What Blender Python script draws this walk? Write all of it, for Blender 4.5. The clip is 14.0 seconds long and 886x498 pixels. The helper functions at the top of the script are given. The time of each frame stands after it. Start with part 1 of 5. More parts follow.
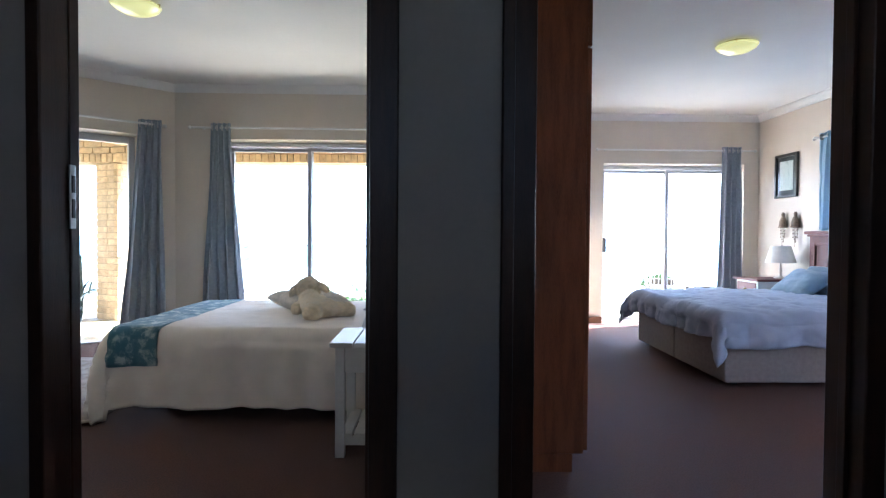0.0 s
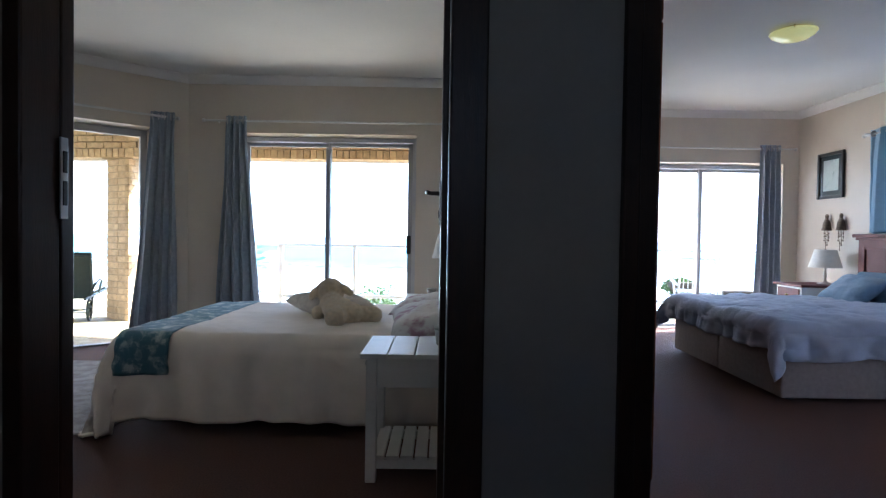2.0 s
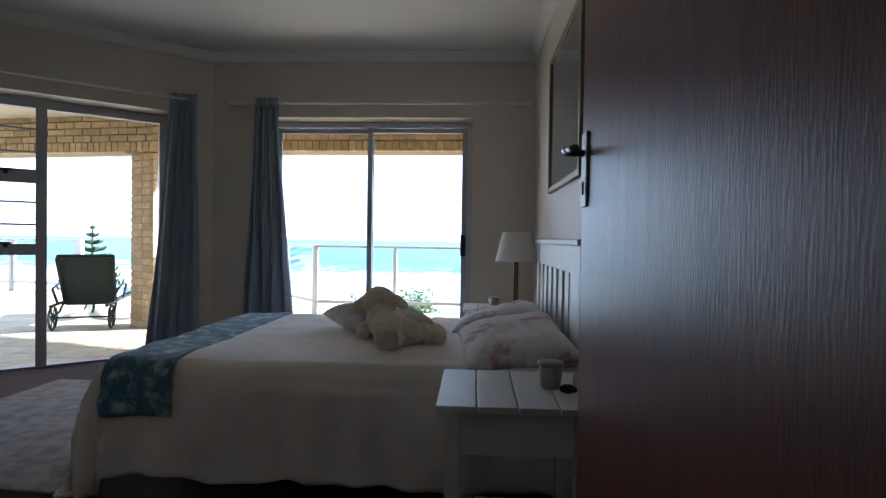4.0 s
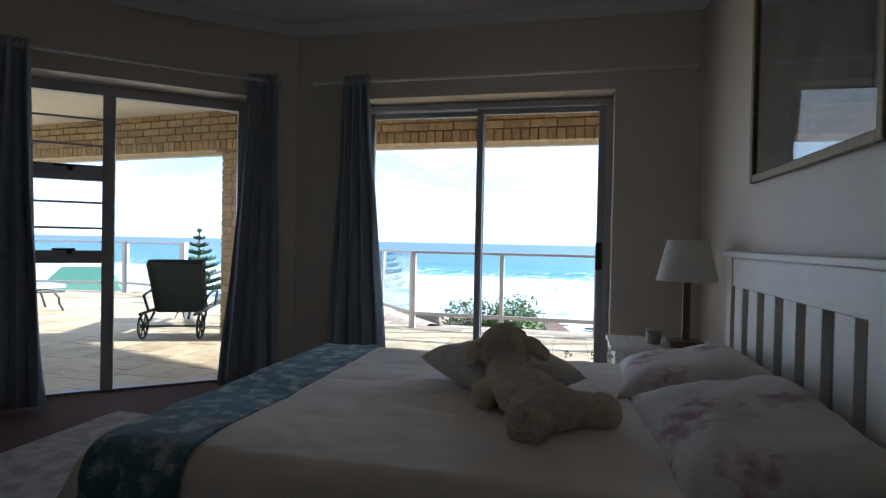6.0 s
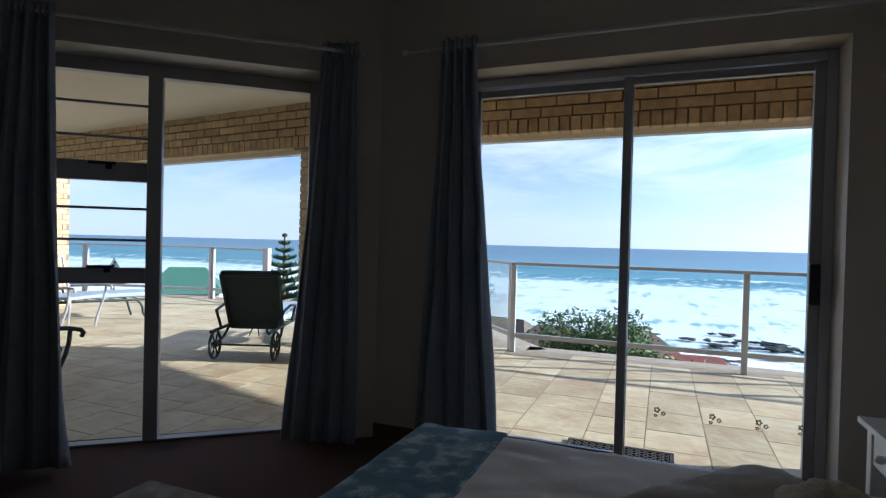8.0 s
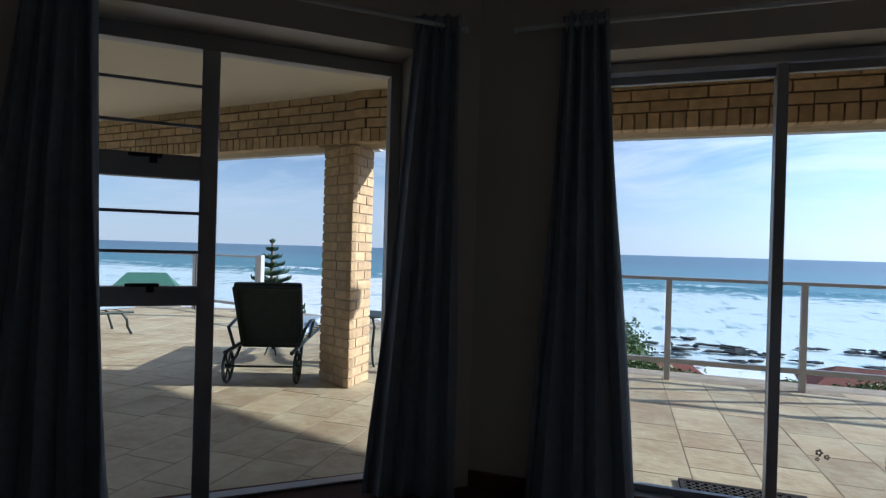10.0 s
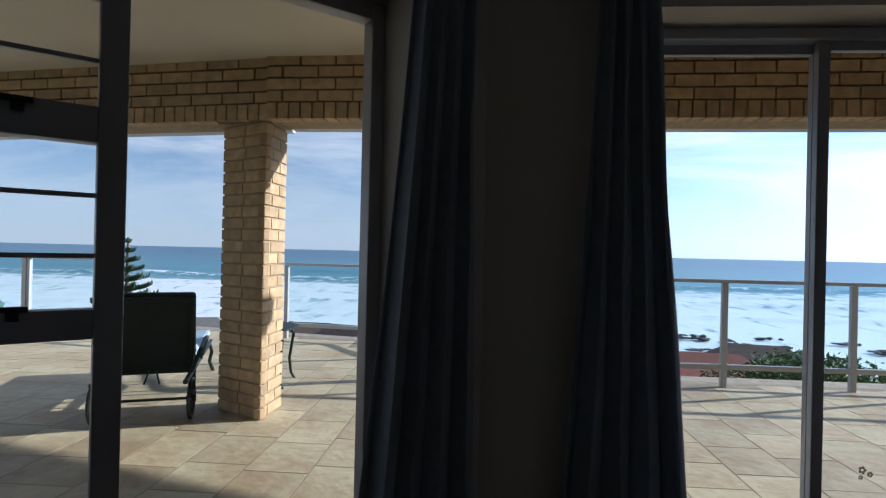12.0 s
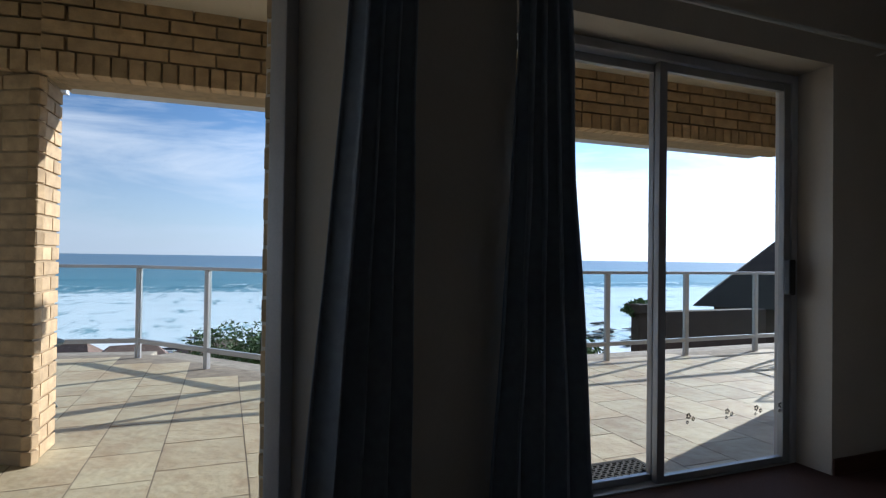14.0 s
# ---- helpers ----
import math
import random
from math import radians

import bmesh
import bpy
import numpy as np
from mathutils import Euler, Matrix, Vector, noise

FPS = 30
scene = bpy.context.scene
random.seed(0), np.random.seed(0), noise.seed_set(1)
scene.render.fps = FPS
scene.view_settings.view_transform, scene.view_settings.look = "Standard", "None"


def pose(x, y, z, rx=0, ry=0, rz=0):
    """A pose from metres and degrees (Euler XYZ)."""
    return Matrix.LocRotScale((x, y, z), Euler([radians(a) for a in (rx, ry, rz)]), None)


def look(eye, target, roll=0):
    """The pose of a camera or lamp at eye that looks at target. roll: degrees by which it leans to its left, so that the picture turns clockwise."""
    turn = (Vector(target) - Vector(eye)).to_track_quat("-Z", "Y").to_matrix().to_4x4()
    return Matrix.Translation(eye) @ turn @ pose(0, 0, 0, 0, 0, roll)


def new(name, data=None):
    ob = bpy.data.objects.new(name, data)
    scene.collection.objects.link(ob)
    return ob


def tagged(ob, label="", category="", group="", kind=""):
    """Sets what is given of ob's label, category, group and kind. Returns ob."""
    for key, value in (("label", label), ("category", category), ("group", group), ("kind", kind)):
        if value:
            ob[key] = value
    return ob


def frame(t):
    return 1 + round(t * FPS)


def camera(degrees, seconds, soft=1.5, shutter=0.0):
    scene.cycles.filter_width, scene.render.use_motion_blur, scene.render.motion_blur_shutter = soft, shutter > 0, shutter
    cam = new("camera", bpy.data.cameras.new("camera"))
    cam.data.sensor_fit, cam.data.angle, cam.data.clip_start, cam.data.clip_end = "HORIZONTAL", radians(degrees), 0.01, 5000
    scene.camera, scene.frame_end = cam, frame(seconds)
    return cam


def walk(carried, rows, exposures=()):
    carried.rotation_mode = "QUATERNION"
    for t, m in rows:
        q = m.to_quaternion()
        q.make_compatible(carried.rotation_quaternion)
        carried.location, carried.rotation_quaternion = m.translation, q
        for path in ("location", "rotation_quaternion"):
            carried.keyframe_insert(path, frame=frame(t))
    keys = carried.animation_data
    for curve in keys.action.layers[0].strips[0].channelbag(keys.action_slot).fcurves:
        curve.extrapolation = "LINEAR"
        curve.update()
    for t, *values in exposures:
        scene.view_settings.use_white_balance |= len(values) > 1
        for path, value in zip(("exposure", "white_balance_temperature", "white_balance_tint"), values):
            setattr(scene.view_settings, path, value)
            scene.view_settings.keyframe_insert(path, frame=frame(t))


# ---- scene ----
cam = camera(77.51, 14.0, soft=1.25)
PATH = [
    (0, (-0.847, -0.818, 1.088), (-0.809, 1.181, 1.043), 0.42),
    (0.5, (-0.886, -0.773, 1.086), (-0.850, 1.226, 1.043), 0.54),
    (1, (-0.927, -0.730, 1.078), (-0.895, 1.269, 1.038), 0.61),
    (1.5, (-0.949, -0.667, 1.079), (-0.931, 1.332, 1.038), 0.83),
    (2, (-0.998, -0.520, 1.077), (-0.993, 1.480, 1.035), 0.90),
    (2.5, (-1.061, -0.355, 1.069), (-1.068, 1.644, 1.027), 1.02),
    (2.7, (-1.084, -0.295, 1.068), (-1.099, 1.705, 1.023), 1.01),
    (4.8, (-1.356, 0.684, 1.036), (-1.571, 2.672, 1.007), 0.95),
    (5, (-1.386, 0.782, 1.055), (-1.634, 2.767, 1.021), 0.99),
    (5.5, (-1.443, 1.026, 1.078), (-1.792, 2.995, 1.045), 0.99),
    (6, (-1.516, 1.244, 1.077), (-1.972, 3.191, 1.048), 1.17),
    (6.5, (-1.626, 1.486, 1.106), (-2.171, 3.410, 1.077), 1.24),
    (7, (-1.726, 1.724, 1.119), (-2.358, 3.622, 1.088), 1.35),
    (7.5, (-1.842, 1.970, 1.146), (-2.545, 3.843, 1.118), 1.48),
    (8, (-1.994, 2.160, 1.150), (-2.735, 4.018, 1.124), 1.45),
    (8.5, (-2.149, 2.306, 1.168), (-2.903, 4.159, 1.143), 1.63),
    (8.7, (-2.226, 2.352, 1.170), (-2.981, 4.204, 1.145), 1.74),
    (9.4, (-2.550, 2.295, 1.172), (-3.271, 4.161, 1.155), 1.70),
    (10.1, (-2.888, 2.420, 1.166), (-3.488, 4.328, 1.162), 1.62),
    (10.8, (-3.105, 2.712, 1.157), (-3.571, 4.657, 1.157), 1.54),
    (11, (-3.175, 2.748, 1.157), (-3.599, 4.703, 1.160), 1.46),
    (11.5, (-3.348, 2.825, 1.159), (-3.653, 4.801, 1.165), 1.44),
    (12, (-3.542, 2.882, 1.153), (-3.685, 4.877, 1.159), 1.32),
    (12.5, (-3.701, 2.944, 1.135), (-3.660, 4.943, 1.149), 1.37),
    (13, (-3.845, 3.029, 1.115), (-3.631, 5.017, 1.134), 1.27),
    (13.5, (-4.007, 3.085, 1.094), (-3.509, 5.022, 1.121), 1.14),
    (14, (-4.138, 3.121, 1.079), (-3.407, 4.982, 1.107), 0.81),
]
walk(cam, [(t, look(eye, target, roll)) for t, eye, target, roll in PATH],
     exposures=[(0, 4.5, 5500, 14), (1.0, 4.12, 5500, 14), (2.7, 3.4, 5500, 14), (4.8, 2.48, 5600, 15), (6.0, 1.95, 5650, 15), (8.7, 0.86, 5600, 15), (10.8, 0.58, 5600, 14), (14, 0.56, 5700, 14)])

# ---- world and sun ----
SUN_AZ, SUN_EL = radians(70), radians(19.6)
world = bpy.data.worlds.new("sky_world")
scene.world = world
world.use_nodes = True
wn, wl = world.node_tree.nodes, world.node_tree.links
wn.clear()
sky = wn.new("ShaderNodeTexSky")
sky.sky_type, sky.sun_disc = "NISHITA", False
sky.sun_elevation, sky.sun_rotation = SUN_EL, SUN_AZ
sky.air_density, sky.dust_density, sky.ozone_density = 0.8, 0.05, 3.0
coord = wn.new("ShaderNodeTexCoord")
stretch = wn.new("ShaderNodeMapping")
stretch.inputs["Scale"].default_value = (1.2, 2.2, 7.0)
stretch.inputs["Rotation"].default_value = (0.15, 0.1, 0.5)
cloud = wn.new("ShaderNodeTexNoise")
cloud.inputs["Scale"].default_value, cloud.inputs["Detail"].default_value = 1.6, 9
cloud.inputs["Roughness"].default_value, cloud.inputs["Distortion"].default_value = 0.6, 0.5
cramp = wn.new("ShaderNodeValToRGB")
cramp.color_ramp.elements[0].position, cramp.color_ramp.elements[1].position = 0.42, 0.64
cramp.color_ramp.elements[1].color = (0.85, 0.85, 0.85, 1)
cmix = wn.new("ShaderNodeMix")
cmix.data_type = "RGBA"
cmix.inputs["B"].default_value = (6.6, 6.9, 7.3, 1)
bg = wn.new("ShaderNodeBackground")
bg.inputs["Strength"].default_value = 0.075
wout = wn.new("ShaderNodeOutputWorld")
wl.new(coord.outputs["Generated"], stretch.inputs["Vector"])
wl.new(stretch.outputs["Vector"], cloud.inputs["Vector"])
wl.new(cloud.outputs["Fac"], cramp.inputs["Fac"])
wl.new(cramp.outputs["Color"], cmix.inputs["Factor"])
wl.new(sky.outputs["Color"], cmix.inputs["A"])
# pale haze that thickens towards the horizon
split, hramp, hmix = wn.new("ShaderNodeSeparateXYZ"), wn.new("ShaderNodeValToRGB"), wn.new("ShaderNodeMix")
hmix.data_type = "RGBA"
hmix.inputs["B"].default_value = (4.6, 5.3, 6.2, 1)
hramp.color_ramp.elements[0].position, hramp.color_ramp.elements[1].position = 0.0, 0.22
hramp.color_ramp.elements[0].color, hramp.color_ramp.elements[1].color = (0.85, 0.85, 0.85, 1), (0, 0, 0, 1)
wl.new(coord.outputs["Generated"], split.inputs["Vector"])
wl.new(split.outputs["Z"], hramp.inputs["Fac"])
wl.new(hramp.outputs["Color"], hmix.inputs["Factor"])
wl.new(cmix.outputs["Result"], hmix.inputs["A"])
# brighter air on the sun's side of the sky
toward, square, gain, glare = wn.new("ShaderNodeVectorMath"), wn.new("ShaderNodeMath"), wn.new("ShaderNodeMath"), wn.new("ShaderNodeVectorMath")
toward.operation, square.operation, gain.operation, glare.operation = "DOT_PRODUCT", "POWER", "MULTIPLY_ADD", "SCALE"
sun_way = Vector((math.sin(SUN_AZ) * math.cos(SUN_EL), math.cos(SUN_AZ) * math.cos(SUN_EL), math.sin(SUN_EL)))
toward.inputs[1].default_value = sun_way
square.inputs[1].default_value = 2.0
square.use_clamp = True
gain.inputs[1].default_value, gain.inputs[2].default_value = 1.75, 1.0
positive = wn.new("ShaderNodeMath")
positive.operation = "MAXIMUM"
positive.inputs[1].default_value = 0.0
wl.new(coord.outputs["Generated"], toward.inputs[0])
wl.new(toward.outputs["Value"], positive.inputs[0])
wl.new(positive.outputs[0], square.inputs[0])
wl.new(square.outputs[0], gain.inputs[0])
wl.new(hmix.outputs["Result"], glare.inputs[0])
wl.new(gain.outputs[0], glare.inputs["Scale"])
wl.new(glare.outputs["Vector"], bg.inputs["Color"])
wl.new(bg.outputs["Background"], wout.inputs["Surface"])
sun = new("sun", bpy.data.lights.new("sun", "SUN"))
sun.data.energy, sun.data.angle, sun.data.color = 5.0, radians(0.5), (1.0, 0.93, 0.82)
sun.matrix_world = look(sun_way * 50, (0, 0, 0))


# skylight that enters by the three glazed openings
for name, at, to, w, h, watts in (("skylight_slider", (-2.04, 5.185, 1.08), (-2.04, 2.4, 0.72), 1.40, 1.95, 0.86),
                                  ("skylight_bay", (-4.40, 4.47, 1.08), (-2.6, 2.325, 1.1), 1.00, 1.95, 0.42),
                                  ("skylight_second", (2.08, 6.32, 1.08), (2.08, 3.45, 0.8), 1.40, 1.90, 1.3)):
    lamp_data = bpy.data.lights.new(name, "AREA")
    lamp_data.shape, lamp_data.size, lamp_data.size_y, lamp_data.energy, lamp_data.color = "RECTANGLE", w, h, watts, (0.82, 0.92, 1.0)
    lamp_data.spread = radians(150)
    ob = new(name, lamp_data)
    ob.matrix_world = look(at, to)


# ---- materials ----
def material(name, color, rough=0.6, metal=0.0, vary=0.15, scale=8.0, bump=0.1, fine=120.0, color2=None, random_tint=0.0, sheen=0.0,
             stretch=(1, 1, 1), ramp=(0.35, 0.65)):
    m = bpy.data.materials.new(name)
    m.use_nodes = True
    n, l = m.node_tree.nodes, m.node_tree.links
    b = n["Principled BSDF"]
    b.inputs["Roughness"].default_value, b.inputs["Metallic"].default_value = rough, metal
    if sheen:
        b.inputs["Sheen Weight"].default_value = sheen
    tc, mp = n.new("ShaderNodeTexCoord"), n.new("ShaderNodeMapping")
    mp.inputs["Scale"].default_value = stretch
    l.new(tc.outputs["Object"], mp.inputs["Vector"])
    big, small = n.new("ShaderNodeTexNoise"), n.new("ShaderNodeTexNoise")
    big.inputs["Scale"].default_value, big.inputs["Detail"].default_value = scale, 4
    small.inputs["Scale"].default_value, small.inputs["Detail"].default_value = fine, 3
    l.new(mp.outputs["Vector"], big.inputs["Vector"])
    l.new(mp.outputs["Vector"], small.inputs["Vector"])
    add = n.new("ShaderNodeMath")
    add.operation = "MULTIPLY_ADD"
    add.inputs[1].default_value = 0.35
    l.new(small.outputs["Fac"], add.inputs[0])
    half = n.new("ShaderNodeMath")
    half.operation = "MULTIPLY"
    half.inputs[1].default_value = 0.65
    l.new(big.outputs["Fac"], half.inputs[0])
    l.new(half.outputs[0], add.inputs[2])
    r = n.new("ShaderNodeValToRGB")
    r.color_ramp.elements[0].position, r.color_ramp.elements[1].position = ramp
    c2 = color2 or tuple(min(1, c * (1 + vary)) for c in color)
    c1 = color if color2 else tuple(c * (1 - vary) for c in color)
    r.color_ramp.elements[0].color, r.color_ramp.elements[1].color = (*c1, 1), (*c2, 1)
    l.new(add.outputs[0], r.inputs["Fac"])
    out = r.outputs["Color"]
    if random_tint:
        info, hs, mr = n.new("ShaderNodeObjectInfo"), n.new("ShaderNodeHueSaturation"), n.new("ShaderNodeMapRange")
        mr.inputs["To Min"].default_value, mr.inputs["To Max"].default_value = 1 - random_tint, 1 + random_tint
        l.new(info.outputs["Random"], mr.inputs["Value"])
        shift = n.new("ShaderNodeMath")
        shift.operation = "MULTIPLY"
        shift.inputs[1].default_value = 41.0
        l.new(info.outputs["Random"], shift.inputs[0])
        l.new(shift.outputs[0], mp.inputs["Location"])
        l.new(mr.outputs["Result"], hs.inputs["Value"])
        l.new(out, hs.inputs["Color"])
        out = hs.outputs["Color"]
    l.new(out, b.inputs["Base Color"])
    if bump:
        bp = n.new("ShaderNodeBump")
        bp.inputs["Strength"].default_value, bp.inputs["Distance"].default_value = bump, 0.01
        l.new(small.outputs["Fac"], bp.inputs["Height"])
        l.new(bp.outputs["Normal"], b.inputs["Normal"])
    return m


def glass_material(name, tint=(0.97, 0.99, 0.98), gloss=0.06):
    m = bpy.data.materials.new(name)
    m.use_nodes = True
    n, l = m.node_tree.nodes, m.node_tree.links
    n.clear()
    tr, gl, mix, lw, mul, out = (n.new("ShaderNode" + k) for k in ("BsdfTransparent", "BsdfGlossy", "MixShader", "LayerWeight", "Math", "OutputMaterial"))
    tr.inputs["Color"].default_value = (*tint, 1)
    gl.inputs["Roughness"].default_value = 0.01
    lw.inputs["Blend"].default_value = 0.12
    mul.operation = "MULTIPLY"
    mul.inputs[1].default_value = 0.6
    l.new(lw.outputs["Fresnel"], mul.inputs[0])
    l.new(mul.outputs[0], mix.inputs[0])
    l.new(tr.outputs[0], mix.inputs[1])
    l.new(gl.outputs[0], mix.inputs[2])
    l.new(mix.outputs[0], out.inputs["Surface"])
    return m


def glow_material(name, color, strength, light_from=(1, 1, 1)):
    m = bpy.data.materials.new(name)
    m.use_nodes = True
    b = m.node_tree.nodes["Principled BSDF"]
    b.inputs["Base Color"].default_value = (*light_from, 1)
    b.inputs["Roughness"].default_value = 0.25
    b.inputs["Emission Color"].default_value = (*color, 1)
    b.inputs["Emission Strength"].default_value = strength
    return m


PLASTER = material("cream_plaster", (0.61, 0.54, 0.455), 0.5, vary=0.04, scale=3, bump=0.08, fine=70)
HALLWALL = material("grey_blue_hall_paint", (0.54, 0.47, 0.41), 0.6, vary=0.04, scale=3, bump=0.08, fine=70)
CEILING = material("white_ceiling_paint", (0.68, 0.665, 0.64), 0.8, vary=0.03, scale=2, bump=0.05, fine=60)
SOFFIT = material("cream_soffit_paint", (0.66, 0.595, 0.49), 0.8, vary=0.04, scale=2, bump=0.05, fine=60)
CARPET = material("brown_loop_carpet", (0.135, 0.064, 0.047), 0.95, vary=0.4, scale=130, bump=1.0, fine=320)
DARKWOOD = material("dark_stained_door_frame", (0.055, 0.022, 0.013), 0.4, vary=0.3, scale=6, bump=0.06, fine=60, stretch=(6, 6, 0.6))
REDWOOD = material("reddish_varnished_wood", (0.16, 0.052, 0.022), 0.48, vary=0.3, scale=5, bump=0.05, fine=60, stretch=(6, 6, 0.7))
REDWOOD.node_tree.nodes["Principled BSDF"].inputs["Specular IOR Level"].default_value = 0.2
DOORWOOD = material("varnished_door_wood", (0.14, 0.040, 0.020), 0.38, vary=0.3, scale=5, bump=0.10, fine=40, stretch=(6, 6, 0.7))
DOORWOOD.node_tree.nodes["Principled BSDF"].inputs["Specular IOR Level"].default_value = 0.32
SKIRT = material("varnished_skirting_wood", (0.11, 0.048, 0.028), 0.35, vary=0.25, scale=6, bump=0.04, fine=60)
ALU = material("grey_aluminium_frame", (0.37, 0.37, 0.385), 0.42, metal=0.3, vary=0.08, scale=5, bump=0.02)
WHITEFRAME = material("white_coated_frame", (0.50, 0.50, 0.52), 0.4, vary=0.05, scale=6, bump=0.03)
BLACK = material("black_plastic", (0.015, 0.015, 0.017), 0.4, vary=0.2, scale=20, bump=0.03)
DARKALU = material("grey_window_frame", (0.43, 0.42, 0.43), 0.42, metal=0.3, vary=0.08, scale=5, bump=0.02)
GLASS = glass_material("window_glass")
RAILGLASS = glass_material("balustrade_glass", (0.90, 0.95, 0.95))
BRICK = material("yellow_face_brick", (0.46, 0.325, 0.185), 0.8, vary=0.22, scale=14, bump=0.35, fine=160, random_tint=0.16)
MORTAR = material("grey_brown_mortar", (0.34, 0.255, 0.155), 0.9, vary=0.2, scale=20, bump=0.4, fine=150)
SLAB = material("sandstone_paving", (0.385, 0.29, 0.175), 0.6, scale=2.4, bump=0.7, fine=13, color2=(0.51, 0.445, 0.29), random_tint=0.15, ramp=(0.38, 0.62))
GROUT = material("sandy_paving_joint", (0.24, 0.195, 0.14), 0.95, vary=0.3, scale=9, bump=0.3)
JOINT = material("paving_joint_mortar", (0.30, 0.26, 0.20), 0.9, vary=0.25, scale=9, bump=0.3)
CURTAIN = material("blue_curtain_cloth", (0.29, 0.325, 0.375), 0.85, vary=0.12, scale=30, bump=0.25, fine=500, sheen=0.25)
def see_through(mat, color, share):
    """Lets a thin cloth pass some light."""
    n, l = mat.node_tree.nodes, mat.node_tree.links
    tl, mx = n.new("ShaderNodeBsdfTranslucent"), n.new("ShaderNodeMixShader")
    tl.inputs["Color"].default_value = (*color, 1)
    mx.inputs[0].default_value = share
    l.new(n["Principled BSDF"].outputs[0], mx.inputs[1])
    l.new(tl.outputs[0], mx.inputs[2])
    l.new(mx.outputs[0], n["Material Output"].inputs["Surface"])


see_through(CURTAIN, (0.22, 0.30, 0.42), 0.07)
LINEN = material("white_cotton_duvet", (0.80, 0.715, 0.625), 0.85, vary=0.05, scale=9, bump=0.2, fine=260, sheen=0.2)
RAILMETAL = material("white_powder_coated_rail", (0.43, 0.43, 0.44), 0.38, metal=0.2, vary=0.06, scale=7, bump=0.03)
POLE = material("white_curtain_pole", (0.7, 0.69, 0.66), 0.4, vary=0.04, bump=0.02)


# ---- building helpers ----
def part(name, bm, mat, parent=None, label="", smooth=False, solid=0.0):
    """One mesh object from a bmesh, under a thing or a part."""
    me = bpy.data.meshes.new(name)
    if smooth:
        for f in bm.faces:
            f.smooth = True
    bm.to_mesh(me)
    bm.free()
    me.materials.append(mat)
    ob = new(name, me)
    if parent is not None:
        ob.parent = parent
    if label:
        ob["label"] = label
    if solid:
        md = ob.modifiers.new("thickness", "SOLIDIFY")
        md.thickness = solid
    return ob


def thing(name, loc, rz, label, category, group=""):
    ob = new(name)
    ob.matrix_basis = pose(*loc, 0, 0, rz)
    return tagged(ob, label, category, group)


def setting(name, bm, mat, label="", category="", smooth=False):
    return tagged(part(name, bm, mat, smooth=smooth), label, category, kind="structure")


def bmnew():
    return bmesh.new()


def box(bm, x0, y0, z0, x1, y1, z1, bevel=0.0, m=None):
    r = bmesh.ops.create_cube(bm, size=1)
    vs = r["verts"]
    for v in vs:
        v.co = Vector(((x0 + x1) / 2 + v.co.x * (x1 - x0), (y0 + y1) / 2 + v.co.y * (y1 - y0), (z0 + z1) / 2 + v.co.z * (z1 - z0)))
    if bevel:
        es = list({e for v in vs for e in v.link_edges})
        rb = bmesh.ops.bevel(bm, geom=es, offset=bevel, segments=2, affect="EDGES", profile=0.5)
        vs = list({v for f in rb["faces"] for v in f.verts} | {v for v in vs if v.is_valid})
    if m is not None:
        for v in vs:
            v.co = m @ v.co
    return vs


def bx(*a, **k):
    bm = bmnew()
    box(bm, *a, **k)
    return bm


def rod(bm, p0, p1, r0, r1=None, seg=10):
    p0, p1 = Vector(p0), Vector(p1)
    d = p1 - p0
    r = bmesh.ops.create_cone(bm, cap_ends=True, segments=seg, radius1=r0, radius2=r0 if r1 is None else r1, depth=d.length)
    m = Matrix.Translation((p0 + p1) / 2) @ d.to_track_quat("Z", "Y").to_matrix().to_4x4()
    for v in r["verts"]:
        v.co = m @ v.co
    return r["verts"]


def pipe(bm, pts, r, seg=8):
    """A round bar along points, with balls at the bends."""
    for a, b in zip(pts, pts[1:]):
        rod(bm, a, b, r, seg=seg)
    for p in pts[1:-1]:
        bmesh.ops.create_icosphere(bm, subdivisions=1, radius=r * 1.02, matrix=Matrix.Translation(p))


def lathe(bm, profile, seg=24, at=(0, 0, 0)):
    rings = []
    for r, z in profile:
        rings.append([bm.verts.new((at[0] + r * math.cos(2 * math.pi * k / seg), at[1] + r * math.sin(2 * math.pi * k / seg), at[2] + z)) for k in range(seg)])
    for a, b in zip(rings, rings[1:]):
        for k in range(seg):
            bm.faces.new((a[k], a[(k + 1) % seg], b[(k + 1) % seg], b[k]))
    bm.faces.new(rings[0][::-1])
    bm.faces.new(rings[-1])


def blob(bm, at, size, rot=(0, 0, 0), rough=0.0, seed=0, sub=3):
    r = bmesh.ops.create_icosphere(bm, subdivisions=sub, radius=1)
    m = pose(*at, *rot) @ Matrix.Diagonal((*size, 1))
    for v in r["verts"]:
        k = 1 + rough * noise.noise(v.co * 3 + Vector((seed * 7.3, 0, 0))) + rough * 0.5 * noise.noise(v.co * 9 + Vector((seed * 3.1, 2, 0)))
        v.co = m @ (v.co * k)


def grid(bm, nx, ny, fn):
    vs = [[bm.verts.new(fn(i / nx, j / ny)) for i in range(nx + 1)] for j in range(ny + 1)]
    for j in range(ny):
        for i in range(nx):
            bm.faces.new((vs[j][i], vs[j][i + 1], vs[j + 1][i + 1], vs[j + 1][i]))


def wall_frame(p0, p1):
    """x along the wall from p0 to p1, y outwards to the left of that way, z up."""
    d = Vector((p1[0] - p0[0], p1[1] - p0[1]))
    return pose(p0[0], p0[1], 0, 0, 0, math.degrees(math.atan2(d.y, d.x))), d.length


